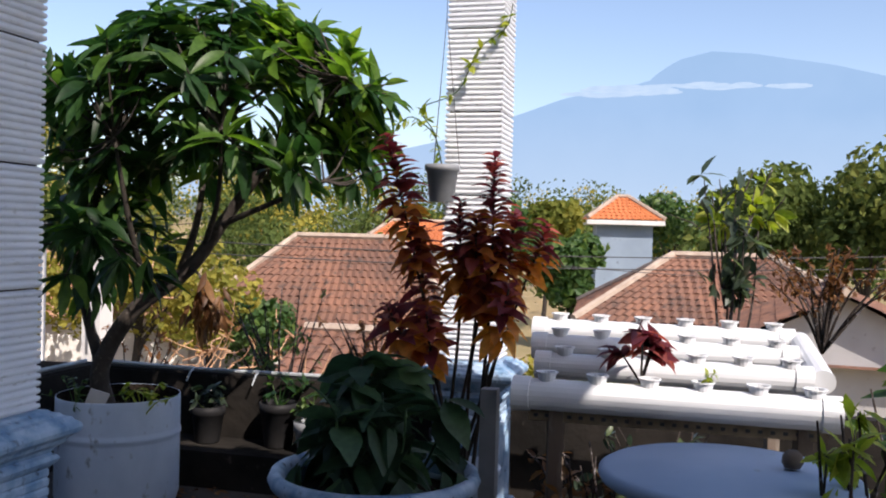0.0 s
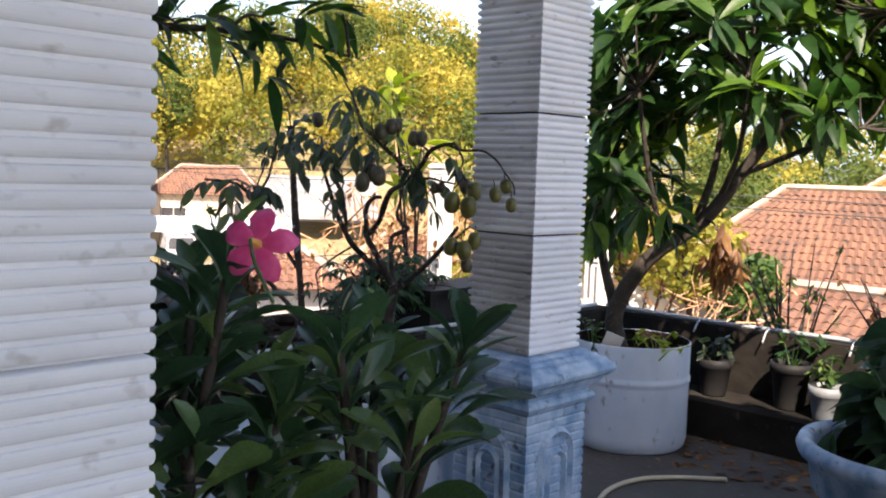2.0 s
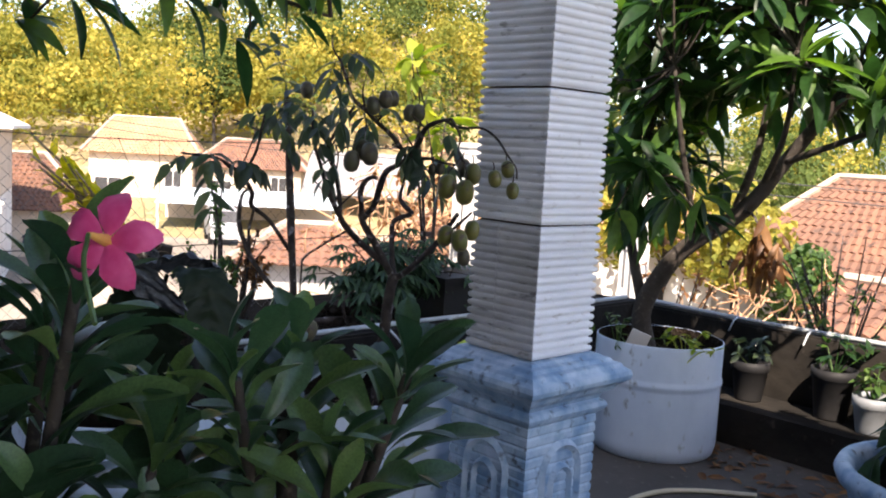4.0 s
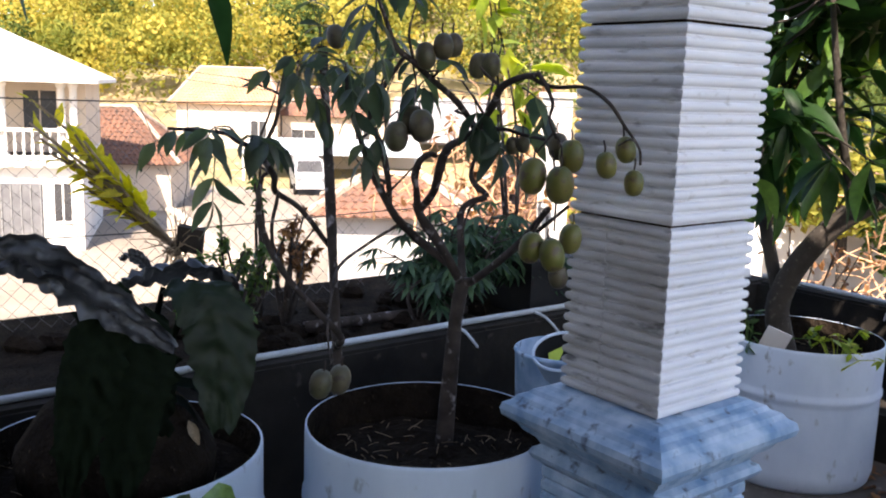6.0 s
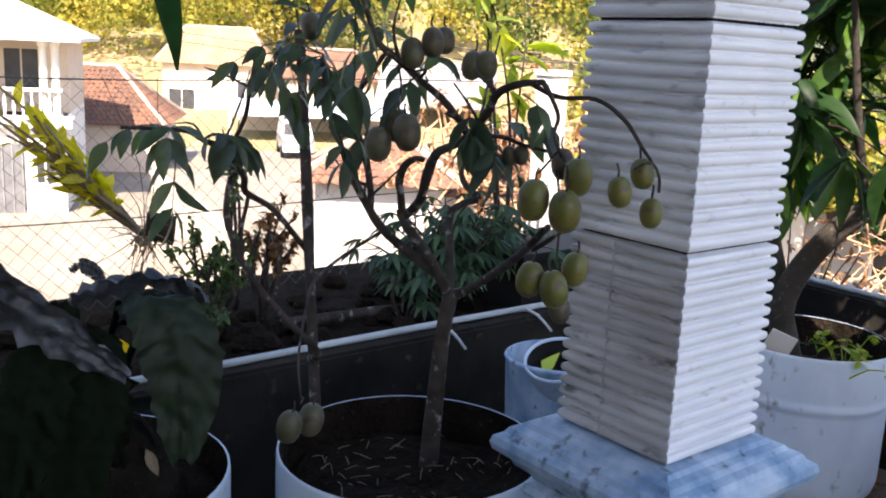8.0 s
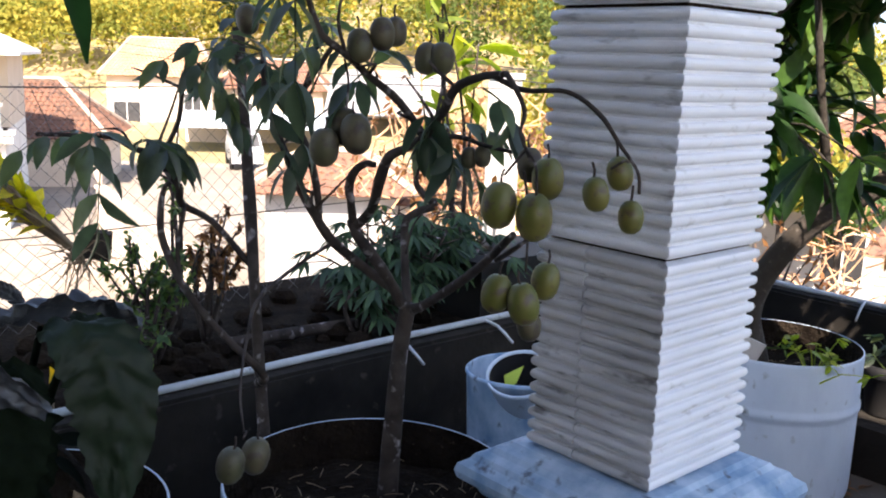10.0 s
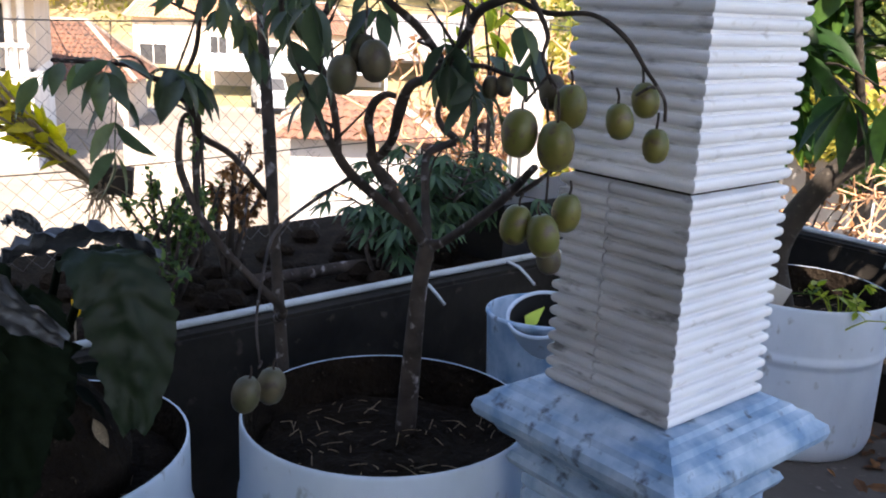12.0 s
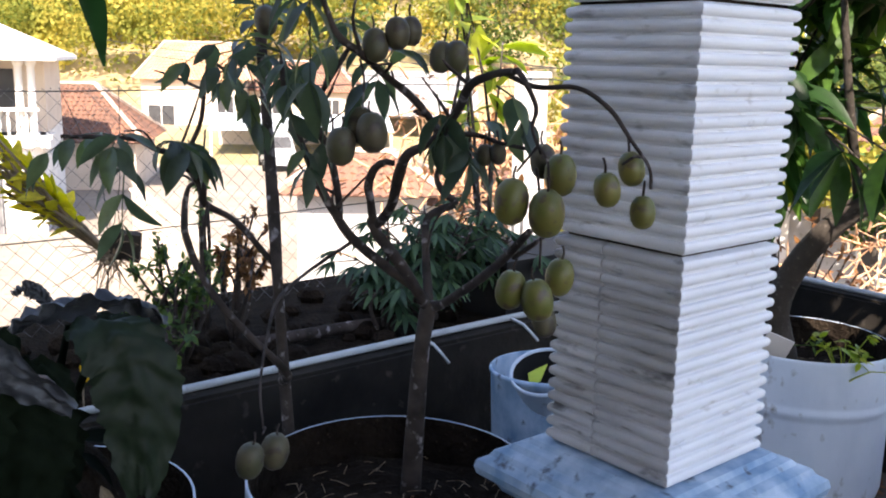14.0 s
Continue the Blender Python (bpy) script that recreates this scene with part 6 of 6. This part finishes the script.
for k in range(70):
    d = rg.normal(0, 1, 3) * (0.055, 0.05, 0.07) + np.array((0, 0, -0.01))
    rt.tube([rg.normal(0, 0.02, 3), d * 0.7 + rg.normal(0, 0.01, 3), d * 1.25], (0.0028, 0.0012), 4, 2)
tagged(part("root_tangle", rt, "straw", orch, "tangled pale roots"), kind="stuff")
part("bark_slab", Soup().box(-0.05, -0.012, -0.04, 0.05, 0.012, 0.07, pose(0.05, 0.03, 0.02, 20, 10, 40)), "barkdark", orch, "dark slab of bark")
for sgn in (-1, 1):
    part("tie_wire", Soup().tube([(0, 0, 0.02), (sgn * 0.05, 0.02, 0.25), T(FA - (-3.52 * 0.9627 - 3.34 * 0.2706), 0.1 * sgn, 0.56)], 0.0015, 4, 2), "wire", orch)

# ---- pail behind the pillar ----
pail = thing("pail", "dented white plastic pail with a smaller pail inside", "bucket", at(-2.01, 3.70))
part("shell", Soup().turned([(0.125, 0.0), (0.13, 0.01), (0.153, 0.565), (0.157, 0.57), (0.157, 0.578), (0.153, 0.582), (0.150, 0.578), (0.142, 0.28)], sides=32, wobble=0.026), "pedestal", pail, smooth=True)
part("inside", Soup().turned([(0.139, 0.28), (0.1, 0.282), (0.01, 0.283)], sides=24), "black", pail)
inner = thing("small_pail", "small white-rimmed pail with a dark inside, lying in the larger one", "bucket", pose(-1.975, 3.68, 0.45, 24, -6, 20))
part("shell", Soup().turned([(0.075, 0.0), (0.08, 0.005), (0.094, 0.155), (0.098, 0.157), (0.098, 0.167), (0.094, 0.169), (0.0905, 0.166), (0.072, 0.02), (0.01, 0.018)], sides=28), "drum", inner, smooth=True)
part("lining", Soup().turned([(0.0885, 0.162), (0.0705, 0.024), (0.01, 0.022)], sides=28), "black", inner, "black inside", True)
part("leaf_scrap", Soup().add(np.array([(-0.05, 0.0, 0.10), (-0.03, 0.045, 0.135), (0.0, 0.06, 0.14), (-0.02, 0.02, 0.11), (-0.055, 0.03, 0.13)]), [(0, 3, 2, 1, 4)]), "limeplastic", inner, "lime green scrap")

# ---- bowl planter with broad leaves ----
bowl = thing("bowl_planter", "round pale blue footed plaster bowl planter", "planter", at(-0.19, 3.46))
part("shell", Soup().turned([(0.22, 0.0), (0.23, 0.03), (0.21, 0.07), (0.15, 0.10), (0.14, 0.16), (0.17, 0.20), (0.27, 0.25), (0.325, 0.33), (0.345, 0.42), (0.375, 0.445), (0.385, 0.47), (0.375, 0.495), (0.35, 0.50), (0.33, 0.48), (0.31, 0.40)], sides=48), "pedestal", bowl, smooth=True)
part("soil", Soup().turned([(0.31, 0.41), (0.2, 0.43), (0.01, 0.44)], sides=32), "soil", bowl)
rg = np.random.default_rng(111)
BROAD = leaf(5, 0.52, 0.12, 0.35, 0.012)
greens = thing("spinach_plant", "bushy plant with broad green hanging leaves", "plant", at(-0.17, 3.46, 0.43))
w, lv = Soup(), Soup()
for k in range(34):
    a, r = rg.uniform(0, 6.28), rg.uniform(0.03, 0.24)
    e = np.array((math.cos(a) * r * 1.25, math.sin(a) * r * 1.25, rg.uniform(0.08, 0.46) * (1.15 - r * 1.6)))
    part("stem", Soup().tube([(math.cos(a) * r * 0.5, math.sin(a) * r * 0.5, -0.03), e * (0.9, 0.9, 0.6), e], (0.007, 0.004), 6, 3), "spinach", greens, smooth=True)
    rosette(lv, BROAD, e, e + np.array((0, 0, 0.15)), int(rg.integers(5, 8)), 0.19, rg, 0.85, 0.5)
for k in range(16):
    a = rg.uniform(3.4, 6.2)
    set_leaf(lv, BROAD, (math.cos(a) * 0.31, math.sin(a) * 0.31, rg.uniform(0.05, 0.12)), (math.cos(a) * 0.35, math.sin(a) * 0.35, -0.9), rg.uniform(0.15, 0.22), rg, up=(math.cos(a), math.sin(a), 0.4), twist=0.2)
part("leaves", lv, "spinach", greens, smooth=True)

# ---- red-leaved plant ----
RED = leaf(5, 0.56, 0.22, 0.55)
rg = np.random.default_rng(121)
bucket2 = thing("bucket", "white plastic bucket holding the red-leaved plant", "bucket", at(0.12, 3.80))
part("shell", Soup().turned([(0.13, 0), (0.135, 0.01), (0.165, 0.40), (0.172, 0.41), (0.172, 0.43), (0.160, 0.43), (0.155, 0.36)], sides=32), "drum", bucket2, smooth=True)
part("soil", Soup().turned([(0.155, 0.37), (0.01, 0.39)], sides=24), "soil", bucket2)
red = thing("red_plant", "tall maroon-leaved shrub with spikes of red and orange leaves", "shrub", at(0.12, 3.80, 0.38))
o = np.array((0.16, 3.80, 0.38))
lv, lit_lv = Soup(), Soup()
for tip, ln in (((-0.15, 3.71, 1.73), 0.55), ((-0.02, 3.71, 1.38), 0.40), ((0.27, 3.70, 1.66), 0.55), ((0.14, 3.71, 1.48), 0.36), ((0.20, 3.66, 1.42), 0.40), ((0.36, 3.76, 1.44), 0.35), ((0.49, 3.77, 1.40), 0.22), ((0.33, 3.59, 1.16), 0.22), ((-0.13, 3.61, 1.08), 0.25), ((0.02, 3.62, 1.06), 0.22), ((0.30, 3.72, 1.35), 0.30)):
    tip = np.array(tip) - o
    base = np.array((rg.normal(0, 0.05), rg.normal(0, 0.05), 0))
    mid = (base + tip) / 2 + rg.normal(0, 0.03, 3)
    part("stem", Soup().tube([base, mid, tip], (0.009, 0.004), 6, 5), "barkdark", red, smooth=True)
    axis = (tip - mid) / np.linalg.norm(tip - mid)
    n_ = int(ln * 165)
    for j in range(n_):
        t = j / n_
        p = tip - axis * ln * t
        a = j * 2.4
        side = np.cross(axis, (0.3, 0.5, 0.1))
        side /= np.linalg.norm(side)
        s2 = np.cross(axis, side)
        d = side * math.cos(a) + s2 * math.sin(a) + axis * (0.9 - 1.0 * t) + rg.normal(0, 0.15, 3)
        # leaves lower on the spike more often get the orange sunlit colour
        orange_lit = rg.uniform() < 1.7 * (t - 0.22)
        set_leaf(lit_lv if orange_lit else lv, RED, p, d, (0.050 + 0.052 * min(1, t * 2.5)) * rg.uniform(0.75, 1.2), rg, up=axis, twist=0.25)
part("leaves", lv, "red", red, smooth=True)
part("old_leaves", lit_lv, "redlit", red, "rust-orange leaves, maroon ones tinted as sunlit", smooth=True)

# ---- hanging pot by the sunlit pillar ----
hang = thing("hanging_pot", "grey plastic pot hanging on a wire by the pillar", "pot", at(0.03, 4.34, 1.50))
part("shell", Soup().turned([(0.052, 0.0), (0.056, 0.004), (0.072, 0.14), (0.080, 0.142), (0.080, 0.17), (0.072, 0.17), (0.068, 0.13)], sides=28), "greypvc", hang, smooth=True)
part("soil", Soup().turned([(0.067, 0.135), (0.01, 0.145)], sides=20), "soil", hang)
for k in range(3):
    a = k * 2.09
    part("wire", Soup().tube([(0.078 * math.cos(a), 0.078 * math.sin(a), 0.165), (0.004, 0, 0.85), (0.004, 0, 1.30)], 0.0016, 4, 1), "wire", hang)
part("bracket", Soup().tube([(0.0, 0.0, 1.30), (0.05, 0.06, 1.31), (0.14, 0.16, 1.31)], 0.006, 6, 1), "steel", hang)
vine = thing("vine", "thin climbing vine with yellow-green leaves on the hanging wire", "vine", at(0.03, 4.34, 1.66))
rg = np.random.default_rng(131)
w, lv = Soup(), Soup()
for pts in (((0, 0, 0), (-0.04, -0.03, 0.15), (-0.10, -0.03, 0.26), (0.06, -0.03, 0.34), (0.15, -0.04, 0.53), (0.27, -0.05, 0.63), (0.30, -0.04, 0.74)), ((-0.04, -0.03, 0.15), (-0.14, -0.03, 0.22), (-0.22, -0.02, 0.18))):
    w.tube(pts, (0.0035, 0.002), 5, 4)
    for i in range(len(pts) - 1):
        for j in range(5):
            q = np.array(pts[i]) + (np.array(pts[i + 1]) - np.array(pts[i])) * rg.uniform(0, 1)
            rosette(lv, SMALL, q, rg.normal(0, 1, 3), 2, 0.055, rg, 0.9, 0.3)
part("stem", w, "shrub", vine, smooth=True)
part("leaves", lv, "lime", vine, smooth=True)

# ---- plastic-pipe vegetable rack ----
rack = thing("hydroponic_rack", "rack of white plastic pipes with planting cups", "rack")
RX = np.array(T(1, 0)) - np.array(T(0, 0))
rows_ = [((0.31, 3.39, 0.80), 1.06, 0.056), ((0.42, 3.68, 0.86), 0.98, 0.05), ((0.44, 3.98, 0.90), 1.02, 0.05), ((0.47, 4.26, 0.94), 1.08, 0.05)]
for k, (p, ln, r) in enumerate(rows_):
    p = np.array(p)
    pipe = part("pipe", Soup().tube([p, p + RX * ln], r, 20, 1), "pvc", rack, smooth=False)
    for e, s in ((p, -1), (p + RX * ln, 1)):
        part("end_cap", Soup().tube([e - RX * s * 0.05, e + RX * s * 0.012], r + 0.006, 20, 1), "pvc", pipe)
    n_ = 6
    for j in range(n_):
        c = p + RX * (ln * (j + 0.6) / n_) + np.array((0, 0, r - 0.012))
        part("cup", Soup().turned([(0.028, 0), (0.034, 0.032), (0.040, 0.033), (0.040, 0.038), (0.032, 0.037), (0.029, 0.01)], tuple(c), 14), "pvc", pipe)
e1, e3 = np.array(rows_[1][0]) + RX * 0.99, np.array(rows_[3][0]) + RX * 1.03
part("manifold", Soup().tube([e1 + RX * 0.035, e3 + RX * 0.08], 0.045, 16, 1), "pvc", rack)
for p in ((0.45, 3.4), (1.25, 3.18), (0.58, 4.25), (1.45, 4.0)):
    part("leg", Soup().box(p[0] - 0.025, p[1] - 0.025, 0.0, p[0] + 0.025, p[1] + 0.025, 0.74 if p[1] < 3.6 else 0.885), "wood", rack)
part("end_post", Soup().box(-0.03, -0.03, 0.0, 0.03, 0.03, 0.80), "greypvc", rack, m=pose(0.22, 3.46, 0, 0, 0, TURN_T))
rail_ = part("angle_rail", Soup().box(0.0, -0.02, 0.0, 1.0, 0.02, 0.04, pose(0.36, 3.43, 0.70, 0, 0, TURN_T)), "straw", rack, "perforated steel angle")
for j in range(24):
    part("slot", Soup().box(0.02 + j * 0.04, -0.022, 0.014, 0.035 + j * 0.04, -0.0202, 0.026, pose(0.36, 3.43, 0.70, 0, 0, TURN_T)), "darkwin", rail_)
rg = np.random.default_rng(141)
seed_ = thing("red_seedling", "dark maroon seedling growing in the pipe rack", "plant", at(0.74, 3.34, 0.85))
w, lv = Soup(), Soup()
for k in range(5):
    e = np.array((rg.normal(0, 0.05), rg.normal(0, 0.05), rg.uniform(0.10, 0.20)))
    part("stem", Soup().tube([(0, 0, 0), e * 0.6, e], (0.005, 0.003), 5, 2), "barkdark", seed_)
    rosette(lv, RED, e, e, 13, 0.09, rg, 0.9, 0.1)
part("leaves", lv, "red", seed_, smooth=True)
tuft("tiny lime seedling in a planting cup", 0.95, 3.24, 0.88, "lime", 3, 0.03, 5, high=0.02)

# ---- round table ----
table = thing("round_table", "round pale blue-white table on a drum base", "table", at(0.865, 2.75))
part("top", Soup().turned([(0.345, 0.655), (0.362, 0.66), (0.37, 0.675), (0.367, 0.69), (0.35, 0.70), (0.01, 0.702)], sides=56), "tabletop", table, smooth=True)
part("base", Soup().turned([(0.24, 0.0), (0.25, 0.02), (0.25, 0.62), (0.26, 0.654)], sides=40), "drum", table, smooth=True)
pebble = thing("stone", "small rounded brown stone on the table", "stone", at(1.055, 2.77, 0.703))
part("body", Soup().turned([(0.004, 0), (0.022, 0.004), (0.031, 0.02), (0.028, 0.042), (0.014, 0.054), (0.003, 0.056)], sides=14, wobble=0.05), "stone", pebble, smooth=True)

# ---- plants round the rack ----
shrub("sunlit bright green leafy shrub by the table", at(1.12, 2.50), "lime", 0.86, 0.16, 11, 0.085, 151, group="rack shrubs", n_leaf=10)
shrub("long-leaved yellow-green shrub beside the rack", at(1.62, 3.05), "shrub", 1.08, 0.22, 9, 0.14, 152, group="rack shrubs", n_leaf=8)
shrub("dry tangled weeds under the pipe rack", at(0.62, 3.55), "drymango", 0.52, 0.34, 22, 0.06, 153, group="rack shrubs", n_leaf=6)
shrub("dark weeds under the pipe rack", at(0.95, 3.75), "plum", 0.6, 0.4, 22, 0.08, 154, group="rack shrubs", n_leaf=8)
shrub("dry orange-brown leaves hanging by the rack", at(0.78, 3.22), "drymango", 0.70, 0.12, 9, 0.09, 155, group="rack shrubs", n_leaf=9)
shrub("slender dark-leaved sapling with lime tips", spot(0.15, 5.35, GROUND) @ pose(0, 0, 4.6), "plum", 1.25, 0.18, 7, 0.13, 156, group="rack shrubs", n_leaf=9)
shrub("light green top shoots of the sapling", spot(0.15, 5.45, GROUND) @ pose(0, 0, 5.2), "lime", 0.75, 0.34, 7, 0.12, 157, group="rack shrubs", n_leaf=4)
shrub("dry brown scrub beyond the parapet", spot(0.75, 6.2, GROUND) @ pose(0, 0, 4.9), "drymango", 0.62, 0.6, 22, 0.05, 158, group="rack shrubs", n_leaf=22)
shrub("trailing reddish weeds along the parapet", spot(-1.75, 5.25, GROUND) @ pose(0, 0, 4.2), "drymango", 0.85, 0.5, 24, 0.05, 159, group="rack shrubs", n_leaf=9)
shrub("sparse yellow-green weeds beyond the parapet", spot(-2.4, 5.25, GROUND) @ pose(0, 0, 4.2), "shrub", 0.95, 0.45, 20, 0.05, 160, group="rack shrubs", n_leaf=7)

# ---- bench with pots along the north parapet ----
bench = Soup().box(-3.0, FAR_B - 0.40, 0, -0.9, FAR_B - 0.062, 0.19)
tagged(part("ledge", bench, "parapet", m=TM), "low dark concrete ledge along the parapet", "ledge", kind="structure")


def small_pot(a, b, r, h, mat, label, leafmat, seed):
    t = thing("flower_pot", label, "pot", spot(a, b, 0.19), "pots on the ledge")
    clay_pot(t, r, h, mat)
    rg = np.random.default_rng(seed)
    p = thing("pot_plant", "small green plant in a pot on the ledge", "plant", spot(a, b, 0.19 + h - 0.04), "plants on the ledge")
    w, lv = Soup(), Soup()
    for k in range(7):
        e = np.array((rg.normal(0, r * 0.6), rg.normal(0, r * 0.6), rg.uniform(0.06, 0.20)))
        part("stem", Soup().tube([(0, 0, 0), e * 0.6, e], (0.004, 0.002), 5, 2), leafmat, p)
        rosette(lv, SMALL, e, e, 6, 0.07, rg, 0.9, 0.4)
    part("leaves", lv, leafmat, p, smooth=True)


for k, (a, b, r, h, mt, lab, lm) in enumerate(((-1.93, 4.58, 0.085, 0.17, "greypvc", "grey plastic flower pot on the ledge", "shrub"), (-2.15, 4.66, 0.10, 0.24, "black", "tall black flower pot on the ledge", "mango"), 
                                               (-1.68, 4.6, 0.09, 0.17, "black", "black plastic flower pot beside the grey one", "shrub"), (-2.55, 4.62, 0.09, 0.2, "black", "black plastic pot in the corner", "plum"), (-1.2, 4.62, 0.09, 0.18, "black", "black plastic flower pot near the pillar", "shrub"))):
    small_pot(a, b, r, h, mt, lab, lm, 170 + k)
litter = Soup()
rg = np.random.default_rng(181)
for k in range(160):
    a, b = rg.uniform(-2.8, -0.9), rg.uniform(3.9, 4.42)
    set_leaf(litter, SMALL, T(a, b, 0.008), (rg.normal(), rg.normal(), 0.05), rg.uniform(0.04, 0.10), rg, twist=0.2)
tagged(part("leaf_litter", litter, "drymango"), "scattered dry brown leaves on the floor", "leaves", kind="stuff")
hose = thing("hose", "yellowed garden hose lying curved on the floor", "hose")
part("tube", Soup().tube([(-1.30, 3.2, 0.012), (-1.337, 3.61, 0.012), (-1.355, 3.85, 0.012), (-1.29, 4.05, 0.012), (-1.15, 4.18, 0.012), (-0.95, 4.28, 0.012)], 0.011, 8, 5), "hose", hose, smooth=True)
teal = thing("crate", "small teal plastic crate by the parapet", "crate", at(-0.05, 4.75, 0.54))
part("body", Soup().box(-0.07, -0.05, 0.0, 0.07, 0.05, 0.10).box(-0.08, -0.06, 0.10, 0.08, 0.06, 0.115), "teal", teal)

# ---- overhead cables ----
for k, (p, q, sag) in enumerate((((-14, 16, 1.75), (12, 19, 1.25), 0.5), ((-14, 16, 1.55), (12, 19, 1.0), 0.5), ((2, 24, 0.7), (16, 26, 0.6), 0.3), ((-30, 22, 1.9), (-6, 24, 1.7), 0.6), ((-30, 22, 1.6), (-6, 24, 1.45), 0.6))):
    pts = [np.array(p) + (np.array(q) - np.array(p)) * t - np.array((0, 0, 4 * sag * t * (1 - t))) for t in np.linspace(0, 1, 11)]
    c = thing("cable", "dark sagging overhead cable across the village", "cable", group="overhead cables")
    part("strand", Soup().tube(pts, 0.011, 5, 2), "wire", c)

# ---- yellowed leaf behind the broad-leaved plant ----
yl = thing("yellow_leaf", "curled orange-yellow leaf on a thin stalk in the earth bed", "leaf", spot(-3.52, 1.90, 0.48))
part("stalk", Soup().tube([(0, 0, -0.01), (0.006, 0.0, 0.07), (0.0, 0.004, 0.125)], (0.003, 0.002), 5, 3), "straw", yl, smooth=True)
part("leaf_blade", Soup().add(*leaf(6, 0.75, 0.25, 0.35, 0.02)), "orangeleaf", yl, smooth=True, m=pose(0.0, 0.0, 0.165, -65, 15, 20) @ Matrix.Diagonal((0.06, 0.06, 0.06, 1)))
